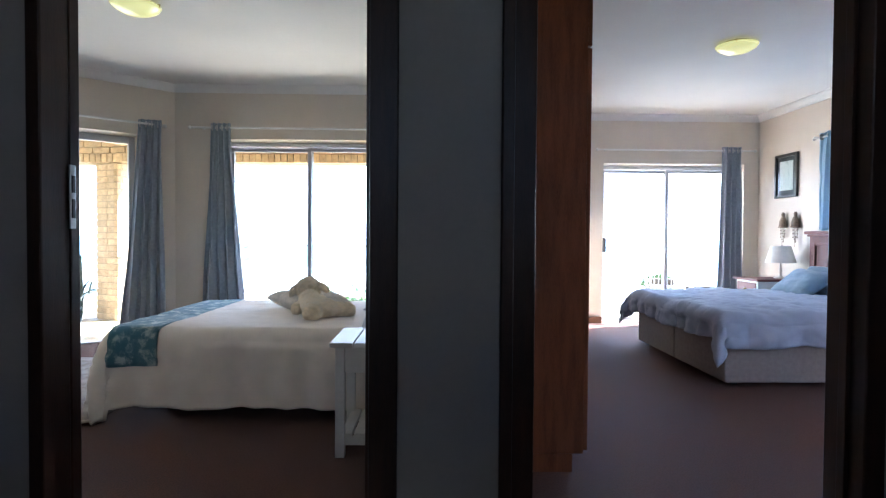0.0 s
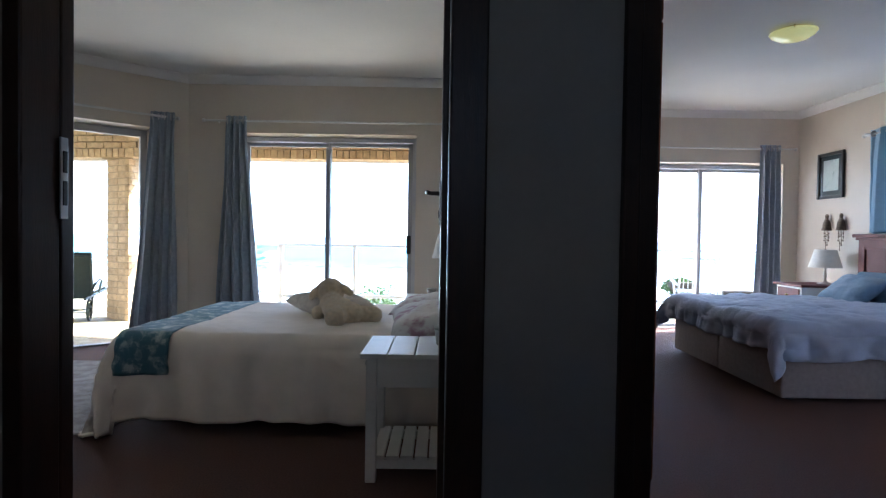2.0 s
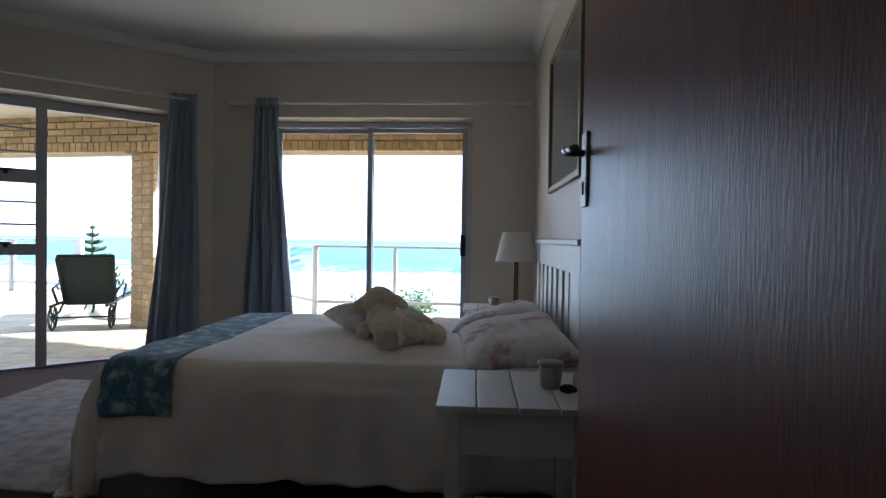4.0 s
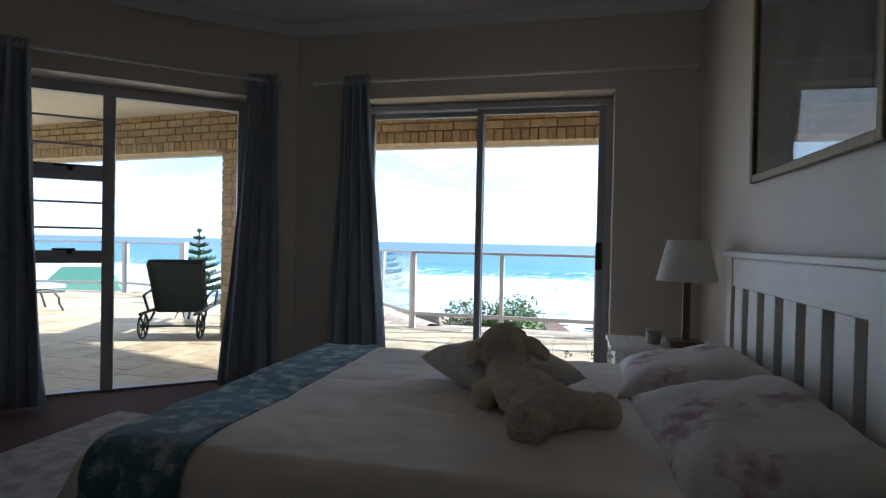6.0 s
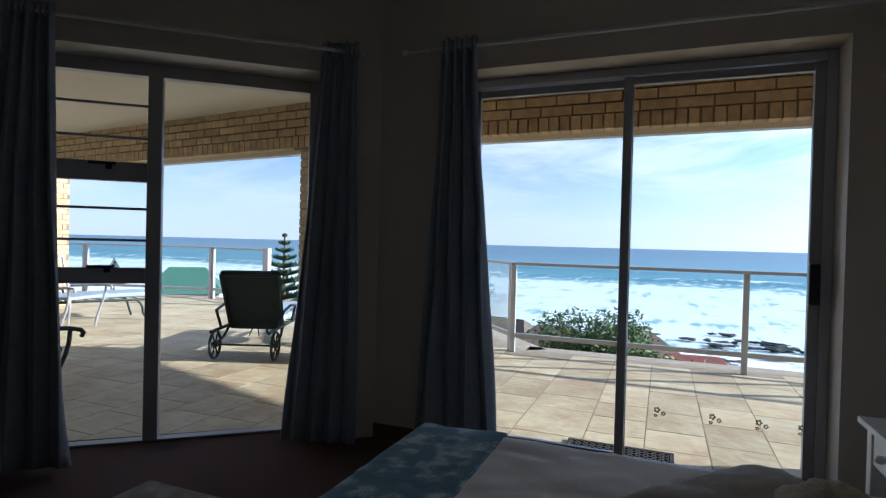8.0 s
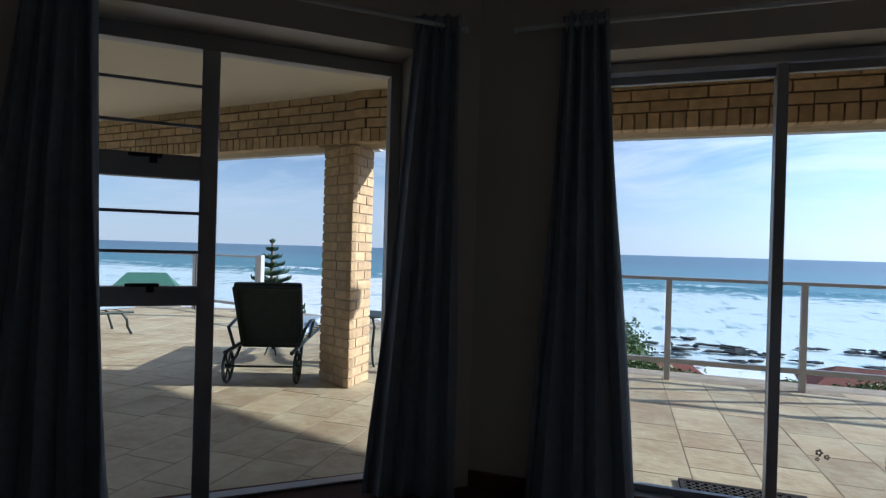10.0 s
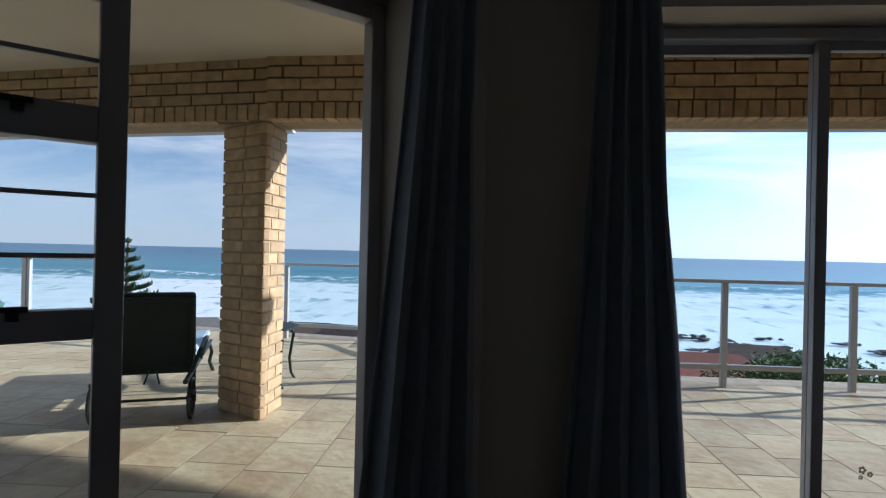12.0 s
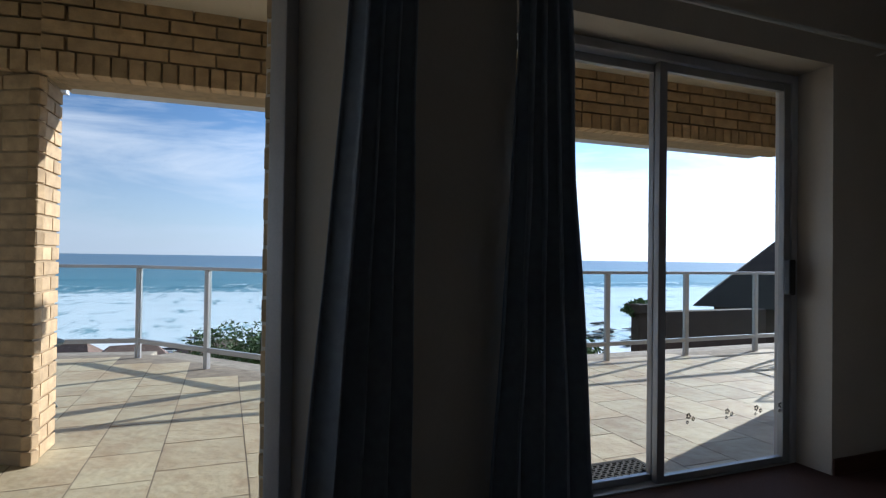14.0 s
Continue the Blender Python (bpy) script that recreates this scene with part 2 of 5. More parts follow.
def wall(name, p0, p1, thick, top, holes=(), mat=None, label="", bottom=-0.02):
    """A wall with openings (u0, u1, z0, z1); its inner face is on the line p0-p1, its body to the left."""
    m, length = wall_frame(p0, p1)
    bm = bmnew()
    u = 0.0
    for u0, u1, z0, z1 in sorted(holes):
        if u0 > u:
            box(bm, u, 0, bottom, u0, thick, top, m=m)
        if z0 > bottom:
            box(bm, u0, 0, bottom, u1, thick, z0, m=m)
        box(bm, u0, 0, z1, u1, thick, top, m=m)
        u = u1
    if u < length:
        box(bm, u, 0, bottom, length, thick, top, m=m)
    return setting(name, bm, mat, label, "wall")


# ---- the large structure ----
CEIL = 2.64
DECK = -0.09
YS = 5.01          # inner face of the slider wall
CX = -3.538        # corner between slider wall and bay window wall
PX0, PX1 = -0.735, -0.64   # partition between the rooms
HY0, HY1 = 0.42, 0.53      # hall wall
BAY = radians(40)
bay_d = Vector((-math.cos(BAY), -math.sin(BAY)))
bay_end = Vector((CX, YS)) + bay_d * 2.6
R2Y, R2X0, R2X1 = 6.15, 0.84, 3.3

wall("wall_hall", (2.6, HY0), (-3.4, HY0), -(HY1 - HY0), CEIL, [(2.6 - 0.17, 2.6 + 0.695, -0.02, 2.08), (2.6 + 0.924, 2.6 + 1.73, -0.02, 2.08)], HALLWALL, "grey-blue painted hallway wall with two doorways")
wall("wall_partition", (PX0, YS), (PX0, HY1), PX1 - PX0, CEIL, mat=PLASTER, label="painted wall between the two bedrooms")
wall("wall_sea_side", (PX0, YS), (CX, YS), -0.29, CEIL, [(1.265 + PX0, 3.10 + PX0, -0.02, 2.09)], PLASTER, "cream wall with a sliding door")
wall("wall_sea_outer", (PX0, YS + 0.291), (CX - 0.1, YS + 0.291), -0.07, 2.64, [(1.13 + PX0, 3.15 + PX0, -0.1, 2.11)], MORTAR, "mortar backing of the brick outer wall", bottom=-0.1)
wall("wall_bay", (CX, YS), tuple(bay_end), -0.36, CEIL, [(0.33, 1.80, -0.02, 2.09)], PLASTER, "cream angled bay wall with a tall window")
wall("wall_west", tuple(bay_end), (bay_end.x, HY1), -0.3, CEIL, mat=PLASTER, label="cream bedroom side wall")
wall("wall_west_hall", (bay_end.x, HY1), (-3.4, HY1), -0.12, CEIL, mat=PLASTER, label="cream bedroom wall")
wall("wall_second_north", (R2X1, R2Y), (R2X0, R2Y), -0.36, CEIL, [(R2X1 - 3.11, R2X1 - 1.31, -0.02, 2.03)], PLASTER, "cream wall with a sliding door")
wall("wall_second_step", (R2X0, R2Y), (R2X0, YS + 0.1), -0.12, CEIL, mat=PLASTER, label="cream return wall")
wall("wall_second_niche", (R2X0, YS + 0.1), (PX1, YS + 0.1), -0.26, CEIL, mat=PLASTER, label="cream wall behind the wardrobe")
wall("wall_second_east", (R2X1, HY1), (R2X1, R2Y), -0.3, CEIL, [(2.2, 4.2, 1.22, 2.05)], PLASTER, "cream wall with a curtained window")
# the opening in the back wall is added to let daylight into the hall
wall("wall_hall_back", (-3.4, -2.4), (2.6, -2.4), -0.12, CEIL, [(2.4, 2.85, 1.6, 2.0)], HALLWALL, label="painted hallway back wall")
wall("wall_hall_west", (-3.4, HY0), (-3.4, -2.4), -0.12, CEIL, mat=HALLWALL, label="painted hallway end wall")
wall("wall_hall_east", (2.6, -2.4), (2.6, HY0), -0.12, CEIL, mat=HALLWALL, label="painted hallway end wall")


def slab(name, pts, z0, z1, mat, label, category):
    bm = bmnew()
    lo = [bm.verts.new((x, y, z0)) for x, y in pts]
    hi = [bm.verts.new((x, y, z1)) for x, y in pts]
    bm.faces.new(lo[::-1])
    bm.faces.new(hi)
    for i in range(len(pts)):
        j = (i + 1) % len(pts)
        bm.faces.new((lo[i], lo[j], hi[j], hi[i]))
    bmesh.ops.recalc_face_normals(bm, faces=bm.faces)
    return setting(name, bm, mat, label, category)


PLAN = [(bay_end.x - 0.25, -2.5), (3.62, -2.5), (3.62, R2Y + 0.3), (R2X0 - 0.1, R2Y + 0.3), (R2X0 - 0.1, YS + 0.3), (CX - 0.12, YS + 0.3), (bay_end.x - 0.2, bay_end.y + 0.3)]
slab("floor", PLAN, -0.2, 0.0, CARPET, "dark brown short-pile carpet through both bedrooms", "carpet")
slab("ceiling", PLAN, CEIL, CEIL + 0.12, CEILING, "white painted bedroom ceiling", "ceiling")

# ---- terrace ----
RAIL = [(4.685, 8.36), (-3.575, 8.36), (-5.03, 10.08)]
RAIL_W = [(-8.6, 10.2), (-10.25, 10.63), (-13.0, 10.0), (-15.6, 9.4)]
DECK_PLAN = [(5.0, 5.0), (5.0, 8.54), (-3.50, 8.54), (-4.95, 10.27), (-9.1, 11.05), (-16, 9.5), (-16, 2.5), (-5.0, 2.5), (-5.0, 3.5), (CX + 0.3, 4.9)]
slab("terrace_base", DECK_PLAN, -0.5, DECK - 0.0015, GROUT, "mortar bed of the paved terrace", "terrace")
# slanted eave beyond x = 0.5 is unseen, shaped to cast the shadow edge by the bay
slab("roof_soffit", [(5, 2.3), (5, 7.68), (0.6, 8.98), (0.5, 7.3), (-5.1, 7.45), (-16, 8.9), (-16, 2.3)], 2.64 + 0.125, 2.95, CEILING, "roof over house and terrace, with an unseen eave added to shade the paving", "roof")
slab("terrace_ceiling", [(4.9, R2Y + 0.37), (4.9, 6.58), (0.7, 6.62), (-5.08, 6.80), (-14.9, 8.08), (-15, 2.4), (-6.0, 2.4), (-6.0, 3.5), (CX - 0.2, YS + 0.37), (R2X0 - 0.13, YS + 0.37), (R2X0 - 0.13, R2Y + 0.37)], 2.50, 2.63, SOFFIT, "cream painted terrace ceiling", "ceiling")
# the beam bends at the pier: two straight arms, each with its brick face on local y = 0
BEAM_ARMS = ((pose(-5.10, 6.725, 0, 0, 0, -7.4), -9.9, 0.02), (pose(-5.10, 6.69, 0, 0, 0, -1.9), 0.0, 5.75))
beams = []
for m, xa, xb in BEAM_ARMS:
    bm = bmnew()
    box(bm, xa, 0.03, 2.063 if xa else 2.066, xb, 0.36, 2.76, m=m)
    beams.append(setting("terrace_beam", bm, MORTAR, "yellow face-brick beam with a soldier course", "beam"))
    bm = bmnew()
    box(bm, xa, 0.361, 2.09 if xa else 2.094, xb - (0.1 if xa else 0), 0.60, 2.755 if xa else 2.75, m=m)
    setting("fascia", bm, WHITEFRAME, "white roof fascia", "fascia")


def brick_mesh(name, l, w, h):
    bm = bx(-l / 2, -w / 2, -h / 2, l / 2, w / 2, h / 2, bevel=0.004)
    me = bpy.data.meshes.new(name)
    bm.to_mesh(me)
    bm.free()
    me.materials.append(BRICK)
    return me


def brick_at(me, parent, m):
    ob = new("brick", me)
    ob.parent = parent
    ob.matrix_basis = m
    return ob


def rail_run(pts, step, name):
    rail = thing(name, (0, 0, 0), 0, "white metal terrace balustrade with clear glass panels", "balustrade")
    for (xa, ya), (xb, yb) in zip(pts, pts[1:]):
        a, b = Vector((xa, ya, 0)), Vector((xb, yb, 0))
        d = (b - a).normalized()
        count = max(1, round((b - a).length / step))
        ang = math.degrees(math.atan2(d.y, d.x))
        for k in range(count + 1):
            p = a + (b - a) * k / count
            if k == 0 and (xa, ya) != pts[0]:
                p = p + d * 0.07
            bm = bmnew()
            box(bm, -0.028, -0.024, DECK - 0.06, 0.028, 0.024, 0.905, bevel=0.005, m=pose(p.x, p.y, 0, 0, 0, ang))
            part("post", bm, RAILMETAL, rail)
        n = Vector((-d.y, d.x, 0))
        for name2, z, hh, ww in (("top_rail", 0.905, 0.035, 0.07), ("bottom_rail", 0.075, 0.05, 0.04)):
            bm = bmnew()
            box(bm, 0, -ww / 2, z, (b - a).length, ww / 2, z + hh, bevel=0.006, m=pose(a.x, a.y, 0, 0, 0, ang))
            part(name2, bm, RAILMETAL, rail)
        for k in range(count):
            p, q = a + (b - a) * k / count, a + (b - a) * (k + 1) / count
            bm = bmnew()
            box(bm, 0.04, -0.003, 0.125, (q - p).length - 0.03, 0.003, 0.90, m=pose(p.x, p.y, 0, 0, 0, ang))
            pane = part("glass_panel", bm, RAILGLASS, rail)
            pane.visible_shadow = False
    return rail


rail_run(RAIL, 1.18, "balustrade")
rail_run([(-5.03, 10.08), (-6.2, 10.27)], 1.2, "balustrade")
west_rail = rail_run(RAIL_W, 2.85, "balustrade")
part("end_post", bx(-8.66, 10.15, DECK - 0.02, -8.54, 10.25, 0.955, bevel=0.008), RAILMETAL, west_rail, "thick white end post")

# ---- doors, windows, curtains ----
WHITEPAINT = material("white_painted_wood", (0.68, 0.66, 0.62), 0.45, vary=0.05, scale=7, bump=0.06, fine=60)
STEEL = material("brushed_steel", (0.55, 0.55, 0.56), 0.3, metal=0.9, vary=0.1, scale=12, bump=0.02)
WORNPLATE = material("worn_nickel_plate", (0.36, 0.345, 0.31), 0.45, metal=0.4, vary=0.2, scale=25, bump=0.05)
PEWTER = material("dark_pewter_metal", (0.13, 0.125, 0.12), 0.35, metal=0.8, vary=0.15, scale=20, bump=0.05)


def door_frame(name, x0, x1, face_left, face_right, near_left):
    """A rebated frame between x0 and x1; face_left and face_right are its widths on the hall side, near_left how far the left jamb steps back there."""
    fr = thing(name, (0, 0, 0), 0, "dark stained rebated wooden door frame", "door frame")
    ym = HY1 - 0.03
    part("jamb", bx(x0 - face_left, HY0 - 0.016, 0, x0 - near_left, ym, 2.05, bevel=0.004), DARKWOOD, fr)
    part("rebate", bx(x0 - face_left, ym, 0, x0, HY1 + 0.006, 2.05, bevel=0.003), DARKWOOD, fr)
    part("jamb", bx(x1, HY0 - 0.016, 0, x1 + face_right, HY1 + 0.006, 2.05, bevel=0.004), DARKWOOD, fr)
    part("stop", bx(x1 - 0.012, HY0 + 0.03, 0, x1 - 0.001, HY0 + 0.055, 2.02, bevel=0.002), DARKWOOD, fr)
    part("head", bx(x0 - face_left, HY0 - 0.016, 2.05, x1 + face_right, HY1 + 0.006, 2.10, bevel=0.004), DARKWOOD, fr)
    return fr


frame_a = door_frame("door_frame", -1.70, -0.988, 0.035, 0.064, 0.002)
door_frame("door_frame", -0.60, 0.135, 0.095, 0.05, 0.066)
bm = bmnew()
box(bm, -1.699, 0.492, 1.10, -1.695, 0.512, 1.25, bevel=0.001)
strike = part("strike_plate", bm, STEEL, frame_a, "steel strike plate with two slots")
for z0, z1 in ((1.185, 1.225), (1.125, 1.17)):
    part("slot", bx(-1.6955, 0.497, z0, -1.6935, 0.508, z1), BLACK, strike)

# open door leaf against the partition
LEAF = 0.965
door = thing("door", (-0.984, 0.552, 0), 91.2, "open varnished wooden door with a lever handle", "door")
part("leaf", bx(0.0, -0.04, 0.012, LEAF, 0.0, 2.03, bevel=0.003), DOORWOOD, door)
for sgn, yy in ((1, 0.0), (-1, -0.04)):
    bm = bmnew()
    y0, y1 = sorted((yy, yy + sgn * 0.006))
    box(bm, LEAF - 0.065, y0, 1.120, LEAF - 0.019, y1, 1.279, bevel=0.002)
    plate = part("handle_plate", bm, WORNPLATE, door, "worn pewter lock plate")
    bm = bmnew()
    xk = LEAF - 0.042
    blob(bm, (xk, yy + sgn * 0.007, 1.168), (0.0065, 0.003, 0.0075), sub=1)
    box(bm, xk - 0.003, min(yy + sgn * 0.004, yy + sgn * 0.009), 1.146, xk + 0.003, max(yy + sgn * 0.004, yy + sgn * 0.009), 1.168)
    part("keyhole", bm, BLACK, plate)
    bm = bmnew()
    pipe(bm, [(xk, yy, 1.235), (xk, yy + sgn * 0.042, 1.235), (xk - 0.02, yy + sgn * 0.050, 1.237), (xk - 0.06, yy + sgn * 0.050, 1.234), (xk - 0.105, yy + sgn * 0.045, 1.229)], 0.0075, 10)
    part("lever", bm, PEWTER, door, "dark curved door lever", smooth=True)


def sliding_door(name, x0, x1, yg, top, label, latch_right=True, metal=None):
    """A two-panel sliding door in a frame, in a wall along x."""
    sd = tagged(new(name), label, "sliding door", kind="structure")
    sd.location = (x0, yg, 0)
    w, f = x1 - x0, 0.055
    part("frame_jamb", bx(0, -0.05, 0, 0.045, 0.05, top, bevel=0.004), WHITEFRAME, sd)
    part("frame_jamb", bx(w - 0.045, -0.05, 0, w, 0.05, top, bevel=0.004), WHITEFRAME, sd)
    part("frame_head", bx(0.045, -0.05, top - 0.045, w - 0.045, 0.05, top, bevel=0.004), WHITEFRAME, sd)
    part("track", bx(0.045, -0.05, -0.012, w - 0.045, 0.05, 0.006, bevel=0.002), metal or ALU, sd)
    mid = w / 2
    for xa, xb, yy in ((0.045, mid + 0.025, 0.022), (mid - 0.025, w - 0.045, -0.022)):
        sash = part("sash", bx(xa, yy - 0.018, 0.008, xa + 0.05 - 0.004, yy + 0.018, top - 0.048, bevel=0.003), metal or ALU, sd)
        part("sash_stile", bx(xb - 0.046, yy - 0.018, 0.008, xb, yy + 0.018, top - 0.048, bevel=0.003), metal or ALU, sash)
        part("sash_rail", bx(xa + 0.047, yy - 0.016, 0.008, xb - 0.047, yy + 0.016, 0.040, bevel=0.003), metal or ALU, sash)
        part("sash_rail", bx(xa + 0.047, yy - 0.016, top - 0.09, xb - 0.047, yy + 0.016, top - 0.05, bevel=0.003), metal or ALU, sash)
        pane = part("pane", bx(xa + 0.044, yy - 0.003, 0.037, xb - 0.044, yy + 0.003, top - 0.088), GLASS, sash)
        pane.visible_shadow = False
    xl = w - 0.075 if latch_right else 0.075
    bm = bx(xl - 0.022, -0.082, 0.90, xl + 0.022, -0.04, 1.09, bevel=0.008)
    part("latch", bm, BLACK, sd, "black plastic pull latch")
    return sd


SX0, SX1, SYG = -3.10, -1.265, YS + 0.235
slider = sliding_door("window_1", SX0, SX1, SYG, 2.085, "closed aluminium sliding door with two glass panels")
sliding_door("window_2", 1.31, 3.11, R2Y + 0.235, 2.025, "white sliding door of the second bedroom", latch_right=False, metal=WHITEFRAME)


def flower(bm, x, z, r, y):
    for k in range(5):
        a = 2 * math.pi * k / 5
        c = (x + r * 0.6 * math.cos(a), y, z + r * 0.6 * math.sin(a))
        ring = [bm.verts.new((c[0] + r * 0.36 * math.cos(b), y, c[2] + r * 0.36 * math.sin(b))) for b in (2 * math.pi * j / 8 for j in range(8))]
        inner = [bm.verts.new((c[0] + r * 0.09 * math.cos(b), y, c[2] + r * 0.09 * math.sin(b))) for b in (2 * math.pi * j / 8 for j in range(8))]
        for j in range(8):
            bm.faces.new((ring[j], ring[(j + 1) % 8], inner[(j + 1) % 8], inner[j]))


for fx in (-2.0, -1.742, -1.538, -1.36):
    bm = bmnew()
    flower(bm, 0, 0, 0.017, 0)
    flower(bm, 0.03, -0.016, 0.013, 0)
    flower(bm, -0.006, -0.03, 0.010, 0)
    ob = part("flower_sticker", bm, BLACK)
    ob.location = (fx, SYG - 0.022 - 0.0045, 0.31)
    tagged(ob, "small dark flower sticker on the glass", "sticker", "flower stickers on the sliding door")

# bay window with fixed pane, casement lights and bars
bw = tagged(new("window_3"), "tall aluminium bay window with burglar bars", "window", kind="structure")
bw.matrix_basis = pose(CX, YS, 0, 0, 0, 180 + 40) @ pose(0, -0.25, 0)
WT = 2.085
part("frame_jamb", bx(0.33, -0.035, 0, 0.386, 0.035, WT, bevel=0.004), DARKALU, bw)
part("frame_jamb", bx(1.735, -0.035, 0, 1.795, 0.035, WT, bevel=0.004), DARKALU, bw)
part("frame_head", bx(0.386, -0.035, 2.015, 1.735, 0.035, WT, bevel=0.004), DARKALU, bw)
part("frame_sill", bx(0.386, -0.035, 0.0, 1.735, 0.035, 0.012, bevel=0.004), DARKALU, bw)
part("mullion", bx(1.178, -0.034, 0.012, 1.252, 0.034, 2.015, bevel=0.004), DARKALU, bw)
for z0, z1 in ((1.436, 1.540), (0.879, 0.964)):
    part("transom", bx(1.252, -0.032, z0, 1.735, 0.032, z1, bevel=0.004), DARKALU, bw)
    bm = bmnew()
    box(bm, 1.40, 0.03, z0 + 0.085, 1.53, 0.05, z0 + 0.10, bevel=0.003)
    box(bm, 1.42, 0.03, z0 + 0.06, 1.45, 0.045, z0 + 0.10, bevel=0.003)
    part("stay", bm, BLACK, bw, "black window stay")
for z in (1.675, 1.855, 1.115, 1.288):
    part("burglar_bar", bx(1.252, -0.008, z - 0.007, 1.735, 0.008, z + 0.007, bevel=0.002), DARKALU, bw)
for xa, xb, z0, z1 in ((0.382, 1.180, 0.010, 2.019), (1.256, 1.739, 1.536, 2.019), (1.256, 1.739, 0.960, 1.440), (1.256, 1.739, 0.010, 0.883)):
    pane = part("pane", bx(xa, -0.024, z0, xb, -0.018, z1), GLASS, bw)
    pane.visible_shadow = False

# unseen window behind the camera, added and sized to brighten the hall walls
hw = tagged(new("window_5"), "unseen fixed hallway window, added to light the hall", "window", kind="structure")
hw.location = (-1.0, -2.46, 1.6)
for za, zb in ((0.0, 0.03), (0.37, 0.40)):
    part("frame_rail", bx(0.03, -0.03, za, 0.42, 0.03, zb, bevel=0.004), ALU, hw)
for xa in (0.0, 0.42):
    part("frame_jamb", bx(xa, -0.03, 0.0, xa + 0.03, 0.03, 0.40, bevel=0.004), ALU, hw)
part("pane", bx(0.028, -0.003, 0.028, 0.422, 0.003, 0.372), GLASS, hw).visible_shadow = False

# brick outer edge of the openings
stub = brick_mesh("brick_reveal", 0.05, 0.105, 0.073)


def reveal_bricks(name, m, label):
    rv = tagged(new(name), label, "brickwork", kind="structure")
    rv.matrix_basis = m
    for k in range(30):
        brick_at(stub, rv, pose(0.006 * (k % 2), 0, DECK + 0.045 + k * 0.085))


reveal_bricks("brick_edge", pose(CX, YS, 0, 0, 0, 220) @ pose(0.311, -0.300, 0), "yellow brick edge beside the bay window")
reveal_bricks("brick_edge", pose(-1.111, YS + 0.335, 0), "yellow brick edge beside the sliding door")
reveal_bricks("brick_edge", pose(R2X0 - 0.105, R2Y + 0.30, 0, 0, 0, 0), "yellow brick corner of the house")


def curtain(name, m, w_top, w_bot, z0, z1, folds, label, depth=0.045, lean=0.0, mat=None, seed=0):
    """A hanging curtain along local x, with folds in y, thicker towards the hem."""
    cu = tagged(new(name), label, "curtain")
    cu.matrix_basis = m
    bm = bmnew()

    def at(u, v):
        w = w_top + (w_bot - w_top) * (1 - v) ** 1.3
        wob = 0.25 * noise.noise(Vector((u * 4 + seed, v * 1.5, seed)))
        ph = 2 * math.pi * (u * folds + wob * (1.2 - v))
        amp = depth * (0.85 + 0.5 * (1 - v)) * (0.8 + 0.4 * noise.noise(Vector((u * 7, seed, 3))))
        x = (u - 0.5) * w + lean * (1 - v) + 0.012 * math.sin(2 * ph)
        y = amp * math.sin(ph) + 0.02 * noise.noise(Vector((u * 3, v * 4, seed + 9)))
        return (x, y, z0 + (z1 - z0) * v + 0.008 * math.sin(ph) * (1 - v))

    grid(bm, folds * 14, 26, at)
    part("cloth", bm, mat or CURTAIN, cu, smooth=True, solid=0.004)
    for k in range(folds * 2):
        u = (k + 0.5) / (folds * 2)
        bm = bmnew()
        lathe(bm, [(0.024, -0.004), (0.032, -0.004), (0.032, 0.004), (0.024, 0.004)], seg=12)
        p = at(u, 0.975)
        ring = part("eyelet", bm, STEEL, cu)
        ring.matrix_basis = pose(p[0], 0, z1 - 0.045, 0, 90, 0)
    return cu


bay_m = pose(CX, YS, 0, 0, 0, 220)
curtain("curtain", bay_m @ pose(0.25, 0.075, 0, 0, 0, -24), 0.21, 0.43, 0.015, 2.235, 4, "dusty blue eyelet curtain drawn aside at the bay window", seed=1, lean=0.085)
curtain("curtain", bay_m @ pose(1.71, 0.09, 0), 0.22, 0.60, 0.015, 2.235, 5, "dusty blue eyelet curtain drawn aside at the bay window", seed=2, lean=0.09)
curtain("curtain", pose(-3.03, YS - 0.085, 0), 0.20, 0.48, 0.015, 2.235, 4, "dusty blue eyelet curtain drawn aside at the sliding door", seed=3, lean=0.025)
curtain("curtain", pose(2.90, R2Y - 0.085, 0), 0.24, 0.32, 0.015, 2.235, 4, "pale blue eyelet curtain beside a sliding door", seed=4)


def pole(m, length, z, label):
    p = tagged(new("curtain_pole"), label, "curtain pole")
    p.matrix_basis = m
    bm = bmnew()
    rod(bm, (0, 0, z), (length, 0, z), 0.011, seg=12)
    part("rod", bm, POLE, p, smooth=False)
    for x in (0.0, length):
        bm = bmnew()
        blob(bm, (x, 0, z), (0.02, 0.02, 0.02), sub=2)
        part("finial", bm, POLE, p, smooth=True)
    for x in (0.12, length - 0.12):
        bm = bmnew()
        rod(bm, (x, 0, z), (x, -0.085, z), 0.007)
        part("bracket", bm, POLE, p)


pole(pose(-0.80, YS - 0.085, 0, 0, 0, 180), 2.55, 2.19, "thin white curtain pole above the sliding door")
pole(bay_m @ pose(0.12, 0.085, 0), 1.78, 2.19, "thin white curtain pole above the bay window")
pole(pose(3.2, R2Y - 0.085, 0, 0, 0, 180), 2.0, 2.19, "thin white curtain pole")

# skirting and cornice
def strip(name, p0, p1, z0, z1, thick, mat, label, cat):
    m, length = wall_frame(p0, p1)
    bm = bmnew()
    box(bm, 0, 0.001, z0, length, thick, z1, bevel=0.006, m=m)
    setting(name, bm, mat, label, cat)


